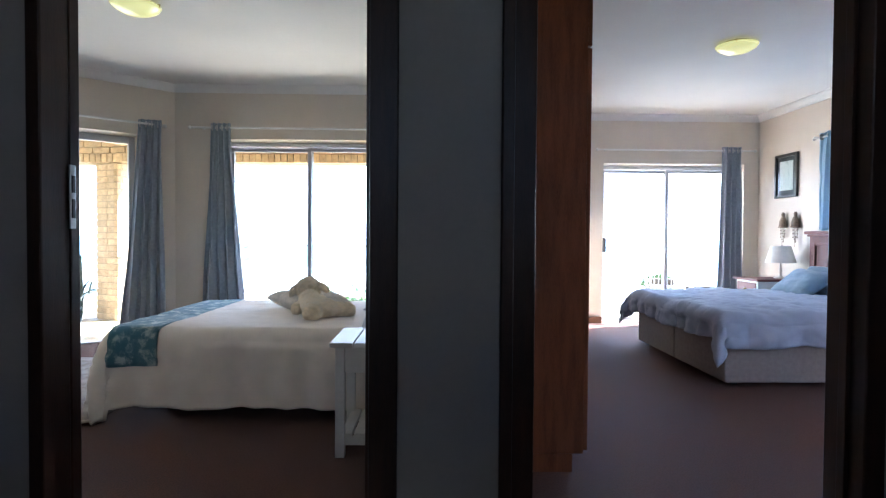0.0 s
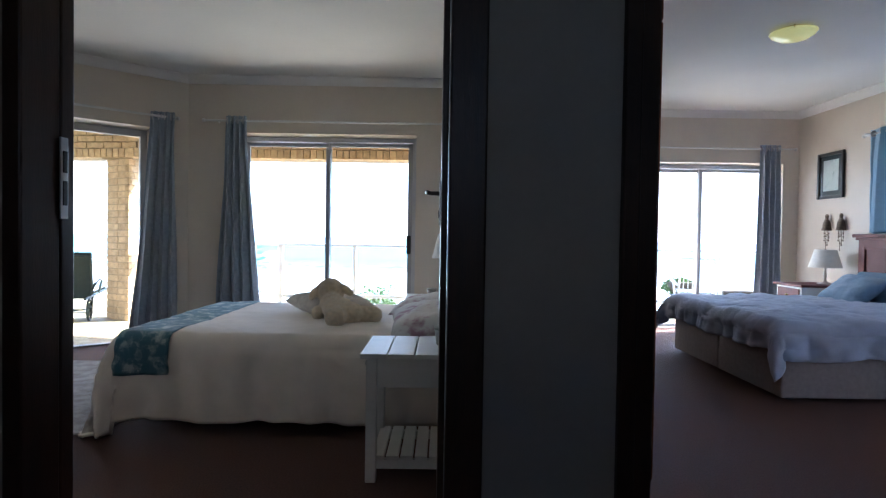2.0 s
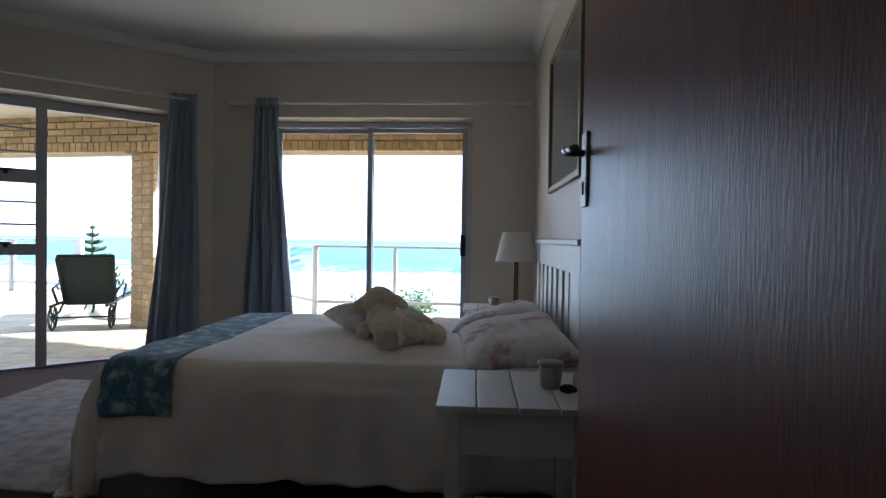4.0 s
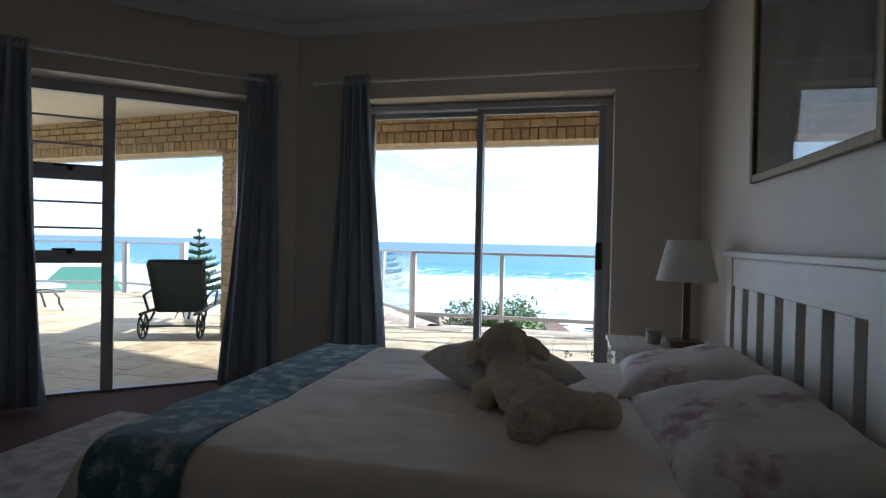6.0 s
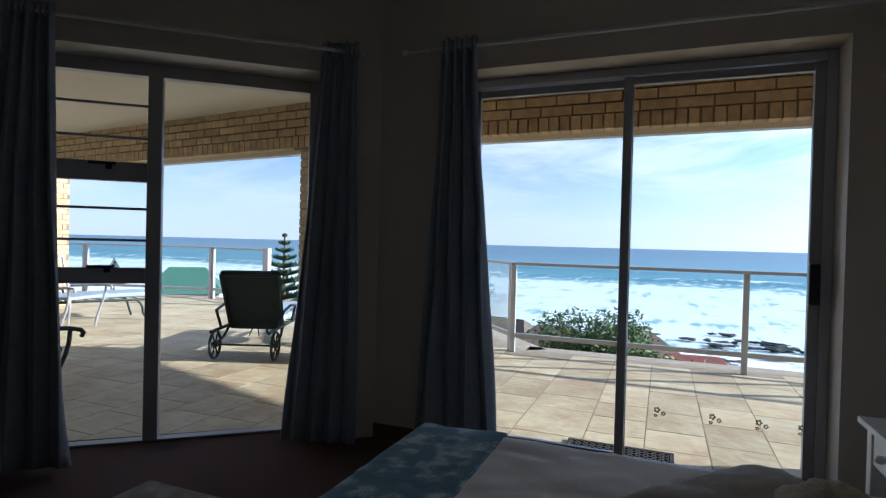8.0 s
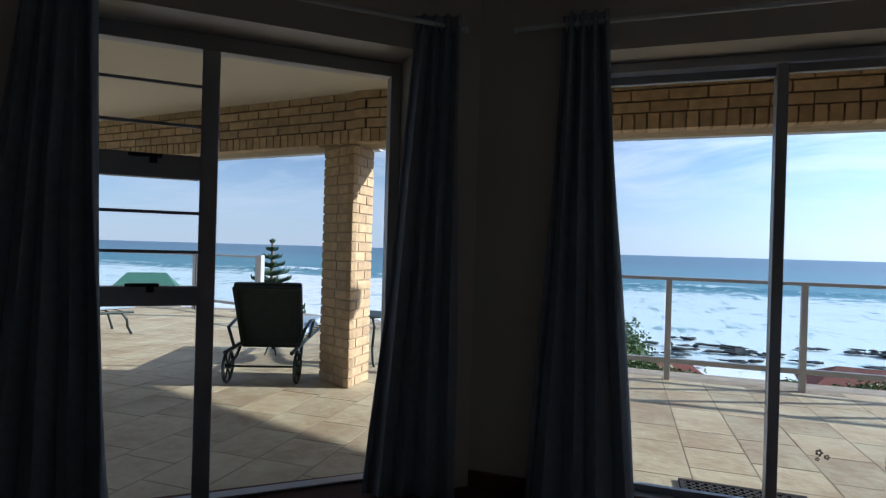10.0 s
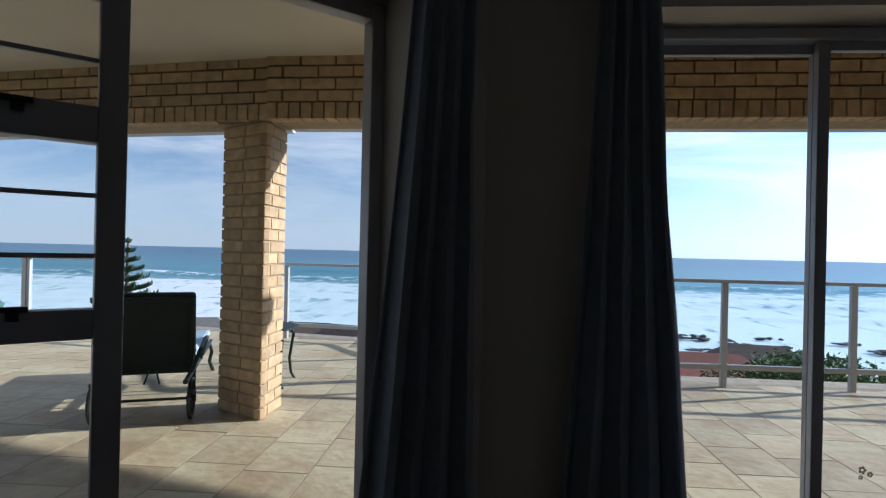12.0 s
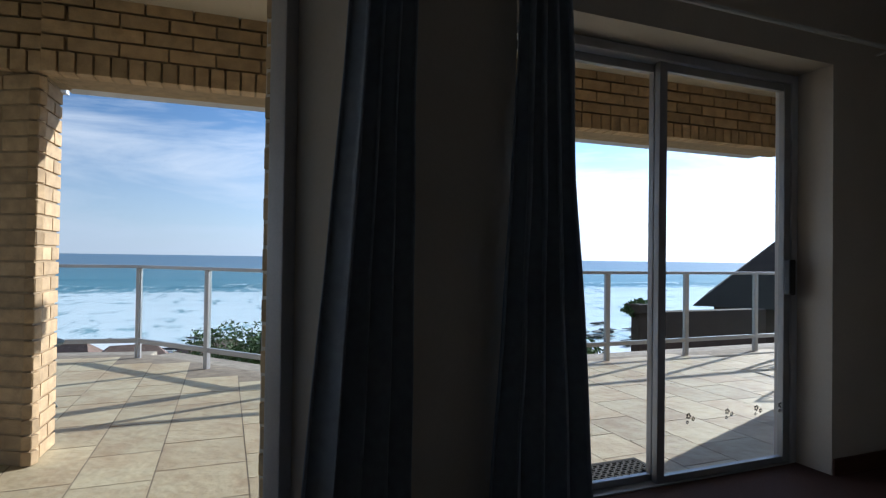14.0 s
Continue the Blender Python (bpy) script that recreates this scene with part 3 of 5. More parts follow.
for p0, p1 in (((CX, YS), (SX0, YS)), ((SX1, YS), (PX0, YS)), ((PX0, YS), (PX0, HY1)), ((R2X1, HY1), (R2X1, R2Y)), ((R2X0, R2Y), (1.31, R2Y)), ((3.11, R2Y), (R2X1, R2Y))):
    m = (p0, p1) if p0[0] > p1[0] or (p0[0] == p1[0] and p0[0] > 0) else (p1, p0)
    if p0[0] == p1[0] == PX0:
        m = ((PX0, HY1), (PX0, YS))
    strip("baseboard", *m, 0.0, 0.085, 0.016, SKIRT, "varnished reddish wooden skirting board", "skirting")
cornice_lines = [((PX0, YS), (CX, YS)), ((CX, YS), tuple(bay_end)), ((PX0, HY1), (PX0, YS)), ((R2X1, R2Y), (R2X0, R2Y)), ((R2X1, HY1), (R2X1, R2Y))]
for p0, p1 in cornice_lines:
    m, length = wall_frame(p0, p1)
    bm = bmnew()
    prof = [(0, CEIL - 0.075), (0.012, CEIL - 0.07), (0.03, CEIL - 0.045), (0.055, CEIL - 0.02), (0.078, CEIL - 0.008), (0.08, CEIL), (0, CEIL)]
    ends = [[bm.verts.new(m @ Vector((u, y, z))) for y, z in prof] for u in (0, length)]
    for i in range(len(prof)):
        j = (i + 1) % len(prof)
        bm.faces.new((ends[0][i], ends[0][j], ends[1][j], ends[1][i]))
    bmesh.ops.recalc_face_normals(bm, faces=bm.faces)
    setting("trim", bm, CEILING, "white coved ceiling cornice", "cornice", smooth=False)

# ---- ceiling lights ----
LAMPGLASS = glow_material("lit_frosted_glass", (1.0, 0.95, 0.36), 0.03, (0.40, 0.39, 0.20))
BRASS = material("aged_brass", (0.28, 0.2, 0.07), 0.35, metal=0.9, vary=0.15, scale=20, bump=0.03)


def ceiling_light(x, y):
    cl = thing("ceiling_light", (x, y, CEIL), 0, "round frosted glass bowl ceiling light, switched on", "ceiling light", "bedroom ceiling lights")
    bm = bmnew()
    lathe(bm, [(0.02, -0.082), (0.07, -0.076), (0.12, -0.062), (0.16, -0.040), (0.178, -0.020), (0.172, -0.020), (0.155, -0.036), (0.1, -0.06), (0.0001, -0.07)], 36)
    part("shade", bm, LAMPGLASS, cl, smooth=True)
    bm = bmnew()
    lathe(bm, [(0.12, -0.022), (0.13, -0.016), (0.13, -0.001), (0.0001, -0.001)], 30)
    part("base_plate", bm, BRASS, cl)
    for k in range(3):
        a = 2 * math.pi * k / 3 + 4.2
        c, s_ = math.cos(a), math.sin(a)
        bm = bmnew()
        pipe(bm, [(0.13 * c, 0.13 * s_, -0.01), (0.183 * c, 0.183 * s_, -0.014), (0.176 * c, 0.176 * s_, -0.032)], 0.004, 6)
        part("clip", bm, BRASS, cl)
    cl.scale = (0.88, 0.88, 1.0)


ceiling_light(-2.845, 2.95)
ceiling_light(1.56, 3.56)

# ---- first bedroom ----
RUNNER = material("teal_floral_runner", (0.055, 0.16, 0.21), 0.85, scale=17, bump=0.2, fine=300, color2=(0.42, 0.50, 0.50), ramp=(0.50, 0.60), sheen=0.2)
PILLOW = material("white_pillow_with_pink_flowers", (0.46, 0.27, 0.32), 0.85, scale=4.2, bump=0.25, fine=22, color2=(0.70, 0.665, 0.63), ramp=(0.37, 0.47))
CUSHION = material("beige_cushion_cloth", (0.60, 0.54, 0.47), 0.9, vary=0.15, scale=25, bump=0.3, fine=300)
PLUSH = material("cream_plush_fur", (0.82, 0.68, 0.48), 0.95, vary=0.12, scale=40, bump=1.0, fine=240, sheen=0.5)
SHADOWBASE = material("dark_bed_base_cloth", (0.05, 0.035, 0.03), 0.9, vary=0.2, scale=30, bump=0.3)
MAT_RUG = material("cream_mottled_rug", (0.27, 0.22, 0.19), 0.95, scale=12, bump=0.9, fine=200, color2=(0.46, 0.40, 0.36), ramp=(0.42, 0.58), sheen=0.2)
LAMPWOOD = material("brown_lamp_wood", (0.17, 0.075, 0.03), 0.35, vary=0.25, scale=8, bump=0.05, stretch=(5, 5, 0.7))
SHADECLOTH = material("white_lampshade_cloth", (0.70, 0.68, 0.64), 0.8, vary=0.05, scale=30, bump=0.2, fine=300)
CERAMIC = material("grey_ceramic", (0.35, 0.33, 0.31), 0.35, vary=0.1, scale=10, bump=0.03)
GOLDFRAME = material("dull_gold_frame", (0.20, 0.15, 0.08), 0.4, metal=0.5, vary=0.3, scale=60, bump=0.4, fine=200)
ART = material("faded_watercolour_print", (0.15, 0.115, 0.105), 0.6, scale=3.5, bump=0.0, fine=20, color2=(0.36, 0.30, 0.26), ramp=(0.35, 0.65))
MATBOARD = material("cream_mount_board", (0.36, 0.30, 0.25), 0.7, vary=0.03, bump=0.02)


def drape(bm, x0, x1, y0, y1, top, drops, wrinkle=0.012, seed=0, nx=70, ny=60, corner=1.0, puff=0.0):
    """A cloth over a block: drops are the lengths that hang at -x, +x, -y, +y."""
    dx0, dx1, dy0, dy1 = drops

    def at(u, v):
        px, py = x0 - dx0 + u * (x1 - x0 + dx0 + dx1), y0 - dy0 + v * (y1 - y0 + dy0 + dy1)
        ex, ey = max(x0 - px, px - x1, 0), max(y0 - py, py - y1, 0)
        sx, sy = (-1 if px < x0 else 1), (-1 if py < y0 else 1)
        cx, cy = min(max(px, x0), x1), min(max(py, y0), y1)
        e = math.hypot(ex, ey) * (corner if ex and ey else 1)
        out = 0.055 * (1 - math.exp(-e / 0.06)) + 0.05 * e
        if ex and ey:
            out += 0.26 * min(ex, ey)
        z = top - max(0, e - 0.03 * (1 - math.exp(-e / 0.05)))
        k = Vector((px * 2.2, py * 2.2, seed))
        crease = abs(noise.noise(Vector((px * 1.6 + py, py * 4.2 - px, seed + 2))))
        w = wrinkle * (noise.noise(k) + 0.55 * noise.noise(k * 2.7) + 0.3 * noise.noise(k * 7) - 0.35 * max(0, 1 - crease / 0.12))
        fold = 0.0
        if e > 0.02:
            along = px if ey > ex else py
            fold = min(1, e / 0.25) * (0.022 * math.sin(along * 13 + 2 * noise.noise(Vector((along * 2, seed, 1)))) + 0.012 * math.sin(along * 31 + seed))
        pu = puff * min(1, min(px - x0 + 0.25, x1 - px + 0.25, py - y0 + 0.25, y1 - py + 0.25) / 0.5) if e == 0 else 0
        hx = (out + fold) * (ex / max(1e-6, math.hypot(ex, ey))) if ex else 0
        hy = (out + fold) * (ey / max(1e-6, math.hypot(ex, ey))) if ey else 0
        hem = 0.03 * noise.noise(Vector((px * 3, py * 3, seed + 5))) * min(1, e / 0.3)
        return (cx + sx * hx + (1.8 * w if e > 0.1 else 0), cy + sy * hy + (1.8 * w if e > 0.1 else 0), max(0.012, z + (w if e <= 0.1 else 0) + pu + hem))

    grid(bm, nx, ny, at)


def pillow_bm(w, d, h, seed=0, n=26):
    bm = bmnew()
    for side in (1, -1):
        def at(u, v, side=side):
            a, b = 2 * u - 1, 2 * v - 1
            t = max(0, (1 - a ** 4) * (1 - b ** 4)) ** 0.55
            k = Vector((a * 2 + seed, b * 2, side))
            wr = 0.012 * noise.noise(k * 1.5) + 0.007 * noise.noise(k * 4)
            return (w / 2 * a * (1 - 0.09 * (1 - b * b) * abs(a) ** 3) , d / 2 * b * (1 - 0.09 * (1 - a * a) * abs(b) ** 3), side * (h / 2 * t) * (1 if side > 0 else 0.75) + wr * t)
        grid(bm, n, n, at)
    bmesh.ops.remove_doubles(bm, verts=bm.verts, dist=0.0008)
    bmesh.ops.recalc_face_normals(bm, faces=bm.faces)
    return bm


bed = thing("bed", (0, 0, 0), 0, "double bed with a white duvet and slatted headboard", "bed")
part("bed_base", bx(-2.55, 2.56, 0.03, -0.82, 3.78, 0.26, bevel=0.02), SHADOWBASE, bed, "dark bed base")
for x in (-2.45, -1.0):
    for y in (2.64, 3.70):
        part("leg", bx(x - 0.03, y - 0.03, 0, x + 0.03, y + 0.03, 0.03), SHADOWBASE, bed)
part("mattress", bx(-2.60, 2.50, 0.261, -0.80, 3.82, 0.495, bevel=0.04), LINEN, bed)
bm = bmnew()
drape(bm, -2.72, -0.80, 2.47, 3.84, 0.52, (0.45, 0.0, 0.47, 0.45), seed=3, nx=120, ny=120, corner=1.22, wrinkle=0.011, puff=0.012)
part("duvet", bm, LINEN, bed, "crumpled white cotton duvet", smooth=True, solid=-0.014)
hb = part("headboard", bx(-0.805, 2.56, 0.0, -0.742, 2.80, 1.03, bevel=0.004), WHITEPAINT, bed, "white slatted headboard")
part("headboard_post", bx(-0.805, 4.00, 0.0, -0.742, 4.08, 1.03, bevel=0.004), WHITEPAINT, hb)
part("cap_rail", bx(-0.825, 2.535, 1.03, -0.739, 4.10, 1.056, bevel=0.005), WHITEPAINT, hb)
part("top_rail", bx(-0.80, 2.80, 0.90, -0.748, 4.00, 1.03, bevel=0.004), WHITEPAINT, hb)
part("bottom_rail", bx(-0.80, 2.80, 0.36, -0.748, 4.00, 0.48, bevel=0.004), WHITEPAINT, hb)
for k in range(6):
    y = 2.885 + k * 0.195
    part("slat", bx(-0.795, y, 0.48, -0.765, y + 0.115, 0.90, bevel=0.003), WHITEPAINT, hb)

bm = bmnew()
drape(bm, -2.72, -2.44, 2.45, 3.86, 0.54, (0.0, 0.0, 0.25, 0.25), seed=3, nx=22, ny=90, wrinkle=0.011, puff=0.0)
ob = part("bed_runner", bm, RUNNER, smooth=True, solid=-0.007)
tagged(ob, "teal floral bed runner with white blooms across the bed", "bed runner")

for nm, m, sz in (("pillow", pose(-1.06, 2.81, 0.578, 5, -11, 2), (0.50, 0.76, 0.165)), ("pillow", pose(-1.08, 3.56, 0.58, -3, -12, -3), (0.52, 0.68, 0.155))):
    ob = part(nm, pillow_bm(*sz, seed=m.translation.y), PILLOW, smooth=True)
    ob.matrix_basis = m
    tagged(ob, "white pillow printed with faded pink flowers", "pillow", "pillows on the white bed")
ob = part("cushion", pillow_bm(0.46, 0.46, 0.15, seed=8), CUSHION, smooth=True)
ob.matrix_basis = pose(-1.77, 3.34, 0.600, 5, 0, 46)
tagged(ob, "small beige scatter cushion under the toy", "cushion")

bm = bmnew()
# belly, chest, head, muzzle, ears, hind legs
for k, (at, size, rot) in enumerate((((-0.02, 0.0, 0.078), (0.098, 0.150, 0.076), (8, 0, 24)),
                                     ((-0.088, 0.105, 0.098), (0.078, 0.105, 0.070), (20, 0, 14)),
                                     ((-0.118, 0.215, 0.172), (0.092, 0.088, 0.088), (0, 0, 0)),
                                     ((-0.135, 0.315, 0.140), (0.058, 0.060, 0.052), (0, 0, 0)),
                                     ((-0.222, 0.190, 0.160), (0.024, 0.040, 0.052), (0, 30, 0)),
                                     ((-0.008, 0.195, 0.186), (0.026, 0.040, 0.056), (0, -50, 0)),
                                     ((0.045, -0.085, 0.070), (0.102, 0.098, 0.070), (0, 0, 20)),
                                     ((0.0, -0.150, 0.066), (0.064, 0.095, 0.060), (0, 0, 0)),
                                     ((-0.002, -0.215, 0.060), (0.064, 0.050, 0.062), (0, 0, 0)),
                                     ((0.125, -0.050, 0.058), (0.110, 0.056, 0.054), (0, 0, 8)),
                                     ((0.200, -0.030, 0.054), (0.056, 0.062, 0.054), (0, 0, 8)),
                                     ((-0.165, 0.075, 0.045), (0.042, 0.085, 0.045), (0, 0, 12)))):
    blob(bm, at, size, rot, 0.04, k, 4)
ob = part("plush_dog", bm, PLUSH, smooth=True)
merge = ob.modifiers.new("merge", "REMESH")
merge.mode, merge.voxel_size, merge.use_smooth_shade = "VOXEL", 0.007, True
soft_fur = ob.modifiers.new("soft", "SMOOTH")
soft_fur.factor, soft_fur.iterations = 0.4, 1
curls = bpy.data.textures.new("fur_curls", "CLOUDS")
curls.noise_scale, curls.noise_depth = 0.022, 2
fluff = ob.modifiers.new("fluff", "DISPLACE")
fluff.texture, fluff.strength, fluff.mid_level = curls, 0.016, 0.45
ob.matrix_basis = pose(-1.62, 2.955, 0.532)
tagged(ob, "cream plush toy dog lying on a cushion", "plush toy")


def nightstand(name, x0, x1, y0, y1, h, label):
    ns = thing(name, ((x0 + x1) / 2, (y0 + y1) / 2, 0), 0, label, "nightstand", "white nightstands")
    w, d = (x1 - x0) / 2, (y1 - y0) / 2
    n = round(2 * w / 0.118)
    for k in range(n):
        xa = -w + 2 * w * k / n
        part("top_board", bx(xa + 0.002, -d, h - 0.022, xa + 2 * w / n - 0.002, d, h, bevel=0.003), WHITEPAINT, ns)
    for sx in (-1, 1):
        for sy in (-1, 1):
            cx, cy = sx * (w - 0.05), sy * (d - 0.045)
            part("leg", bx(cx - 0.023, cy - 0.023, 0, cx + 0.023, cy + 0.023, h - 0.022, bevel=0.003), WHITEPAINT, ns)
    part("apron", bx(-w + 0.075, -d + 0.025, h - 0.15, w - 0.075, -d + 0.043, h - 0.022, bevel=0.002), WHITEPAINT, ns)
    part("apron", bx(-w + 0.075, d - 0.043, h - 0.15, w - 0.075, d - 0.025, h - 0.022, bevel=0.002), WHITEPAINT, ns)
    part("apron", bx(w - 0.06, -d + 0.07, h - 0.15, w - 0.042, d - 0.07, h - 0.022, bevel=0.002), WHITEPAINT, ns)
    dr = part("drawer", bx(-w + 0.032, -d + 0.072, h - 0.15, -w + 0.05, d - 0.072, h - 0.028, bevel=0.003), WHITEPAINT, ns)
    bm = bmnew()
    blob(bm, (-w + 0.012, 0, h - 0.09), (0.018, 0.015, 0.015), sub=2)
    rod(bm, (-w + 0.012, 0, h - 0.09), (-w + 0.034, 0, h - 0.09), 0.007)
    part("knob", bm, WHITEPAINT, dr, smooth=True)
    for k in range(6):
        xa = -w + 0.05 + (2 * w - 0.1) * k / 6
        part("shelf_board", bx(xa + 0.004, -d + 0.03, 0.10, xa + (2 * w - 0.1) / 6 - 0.004, d - 0.03, 0.118, bevel=0.003), WHITEPAINT, ns)
    for sy in (-1, 1):
        part("shelf_rail", bx(-w + 0.073, sy * (d - 0.045) - 0.012, 0.06, w - 0.073, sy * (d - 0.045) + 0.012, 0.10), WHITEPAINT, ns)
    return ns


nightstand("nightstand", -1.345, -0.868, 1.845, 2.295, 0.57, "white wooden nightstand with planked top and low shelf")
nightstand("nightstand", -1.315, -0.765, 4.20, 4.61, 0.55, "white wooden nightstand with a small drawer and lamp")

lamp = thing("table_lamp", (-0.93, 4.34, 0.55), 0, "wooden table lamp with a white conical shade, unlit", "table lamp")
part("base", bx(-0.085, -0.06, 0.0, 0.085, 0.06, 0.035, bevel=0.004), LAMPWOOD, lamp)
part("stem", bx(-0.018, -0.018, 0.035, 0.018, 0.018, 0.36, bevel=0.003), LAMPWOOD, lamp)
bm = bmnew()
lathe(bm, [(0.152, 0.345), (0.100, 0.557), (0.098, 0.557), (0.149, 0.347)], 32)
for f in [f for f in bm.faces if len(f.verts) > 4]:
    bm.faces.remove(f)
part("shade", bm, SHADECLOTH, lamp, smooth=True)
bm = bmnew()
rod(bm, (0, 0, 0.36), (0, 0, 0.42), 0.012)
rod(bm, (-0.1, 0, 0.42), (0.1, 0, 0.42), 0.003)
rod(bm, (0, -0.1, 0.42), (0, 0.1, 0.42), 0.003)
part("holder", bm, STEEL, lamp)

CLEAR = glass_material("tumbler_glass", (0.9, 0.93, 0.95))


def cup(loc, r, h, mat, label, cat):
    cp = thing("tumbler" if cat == "tumbler" else "cup", loc, 0, label, cat)
    bm = bmnew()
    lathe(bm, [(r * 0.75, 0), (r * 0.8, 0.004), (r, h), (r * 0.92, h), (r * 0.72, 0.008), (0.0005, 0.008)], 24)
    part("body", bm, mat, cp, smooth=True)
    bm = bmnew()
    lathe(bm, [(r * 1.0, h - 0.012), (r * 1.08, h - 0.009), (r * 1.08, h - 0.002), (r * 1.0, h)], 24)
    part("rim", bm, mat, cp, smooth=True)


cup((-0.985, 2.08, 0.57), 0.040, 0.085, CERAMIC, "grey ribbed cup on the nightstand", "cup")
cup((-1.08, 4.38, 0.55), 0.042, 0.075, CERAMIC, "small grey pot beside the table lamp", "cup")
fe = thing("feather_ornament", (-0.938, 2.02, 0.57), 0, "white feather standing in a dark stone base", "ornament")
bm = bmnew()
blob(bm, (0, 0, 0.012), (0.03, 0.022, 0.014), rough=0.2, seed=3, sub=2)
part("stone", bm, SHADOWBASE, fe)
bm = bmnew()
grid(bm, 4, 10, lambda u, v: ((u - 0.5) * 0.028 * math.sin(math.pi * min(1, v * 0.9 + 0.1)) + 0.02 + 0.02 * v, 0.004 * (u - 0.5) ** 2, 0.012 + 0.085 * v))
part("feather", bm, LINEN, fe, solid=0.002)


def picture(name, m, w, h, fw, frame_mat, art, mount, label):
    """A framed picture facing local -y, its foot centre at the origin."""
    pc = tagged(new(name), label, "picture")
    pc.matrix_basis = m
    for a in ((-w / 2, 0, -w / 2 + fw, h), (w / 2 - fw, 0, w / 2, h)):
        part("frame_side", bx(a[0], -0.03, a[1], a[2], 0, a[3], bevel=0.006), frame_mat, pc)
    for z in (0, h - fw):
        part("frame_rail", bx(-w / 2 + fw, -0.028, z, w / 2 - fw, 0, z + fw, bevel=0.006), frame_mat, pc)
    part("mount", bx(-w / 2 + fw, -0.010, fw, w / 2 - fw, -0.004, h - fw), MATBOARD if mount is None else mount, pc)
    mg = 0.055 if w > 0.6 else 0.05
    part("print", bx(-w / 2 + fw + mg, -0.0125, fw + mg, w / 2 - fw - mg, -0.0105, h - fw - mg), art, pc)
    pane = part("glass", bx(-w / 2 + fw, -0.019, fw, w / 2 - fw, -0.016, h - fw), GLASS, pc)
    pane.visible_shadow = False
    return pc


picture("picture", pose(PX0 - 0.002, 3.385, 1.355, 0, 0, -90) , 1.08, 0.86, 0.035, GOLDFRAME, ART, None, "large framed print behind glass in a dull gold frame")

rug = tagged(part("rug", bx(-4.17, 2.38, 0.0, -2.80, 4.03, 0.014, bevel=0.005), MAT_RUG), "pale mottled woven rug beside the bed", "rug")

# ---- second bedroom ----
BLUEDUVET = material("blue_grey_duvet", (0.33, 0.37, 0.48), 0.85, vary=0.08, scale=10, bump=0.2, fine=260, sheen=0.2)
BLUEPILLOW = material("blue_pillow_cloth", (0.16, 0.24, 0.33), 0.85, vary=0.15, scale=14, bump=0.25, fine=260, sheen=0.2)
BASEBEIGE = material("beige_divan_cloth", (0.25, 0.215, 0.20), 0.9, vary=0.1, scale=30, bump=0.3, fine=300)
MAHOGANY = material("mahogany_headboard", (0.125, 0.032, 0.026), 0.6, vary=0.25, scale=5, bump=0.04, stretch=(5, 1, 1))
DARKFRAME = material("dark_picture_frame", (0.035, 0.03, 0.028), 0.35, vary=0.2, scale=20, bump=0.05)
ART2 = material("pale_botanical_print", (0.28, 0.36, 0.36), 0.6, scale=16, bump=0.0, fine=60, color2=(0.62, 0.66, 0.66), ramp=(0.38, 0.46))
GREYMOUNT = material("dark_grey_mount", (0.05, 0.055, 0.06), 0.7, vary=0.05, bump=0.02)

wd = thing("wardrobe", (PX1 + 0.001, 1.708, 0), 0, "reddish varnished built-in wardrobe reaching the ceiling", "wardrobe")
WD = 0.517
part("side_panel", bx(0, 0, 0.085, WD - 0.02, 0.02, 2.63, bevel=0.002), REDWOOD, wd)
part("body", bx(0.002, 0.021, 0.085, WD - 0.022, 1.6, 2.63), REDWOOD, wd)
part("plinth", bx(0.0, 0.0, 0.0, WD - 0.07, 1.6, 0.084), REDWOOD, wd)
for k in range(3):
    for z0, z1 in ((0.10, 1.955), (1.965, 2.62)):
        dr = part("door", bx(WD - 0.02, 0.003 + k * 0.533, z0, WD, 0.53 + k * 0.533, z1, bevel=0.003), REDWOOD, wd)
        bm = bmnew()
        zz = 0.88 if z0 < 1 else 2.03
        blob(bm, (WD + 0.018, 0.47 + k * 0.533, zz), (0.016, 0.02, 0.02), sub=2)
        rod(bm, (WD, 0.47 + k * 0.533, zz), (WD + 0.016, 0.47 + k * 0.533, zz), 0.007)
        part("knob", bm, WHITEPAINT, dr, "white round knob", smooth=True)

bed2 = thing("bed", (0, 0, 0), 0, "double bed with rumpled blue-grey duvet and mahogany headboard", "bed")
for y0, y1 in ((3.165, 4.012), (4.022, 4.87)):
    part("divan_base", bx(1.30, y0, 0.03, 3.18, y1, 0.33, bevel=0.012), BASEBEIGE, bed2, "beige cloth divan base")
for x in (1.42, 3.05):
    for y in (3.27, 4.77):
        bm = bmnew()
        rod(bm, (x, y, 0), (x, y, 0.03), 0.03)
        part("foot", bm, BLACK, bed2)
part("mattress", bx(1.30, 3.165, 0.331, 3.18, 4.87, 0.50, bevel=0.04), LINEN, bed2)
bm = bmnew()
drape(bm, 1.275, 3.16, 3.14, 4.895, 0.53, (0.22, 0.0, 0.25, 0.24), seed=11, nx=120, ny=120, wrinkle=0.030, puff=0.02, corner=1.12)
part("duvet", bm, BLUEDUVET, bed2, "rumpled blue-grey duvet", smooth=True, solid=-0.016)
hb = part("headboard", bx(3.20, 2.99, 0.0, 3.26, 5.03, 1.12, bevel=0.004), MAHOGANY, bed2, "panelled mahogany headboard")
bm = bmnew()
box(bm, 3.185, 2.965, 1.115, 3.275, 5.055, 1.14, bevel=0.006)
box(bm, 3.165, 2.94, 1.14, 3.28, 5.08, 1.175, bevel=0.008)
part("cornice", bm, MAHOGANY, hb)
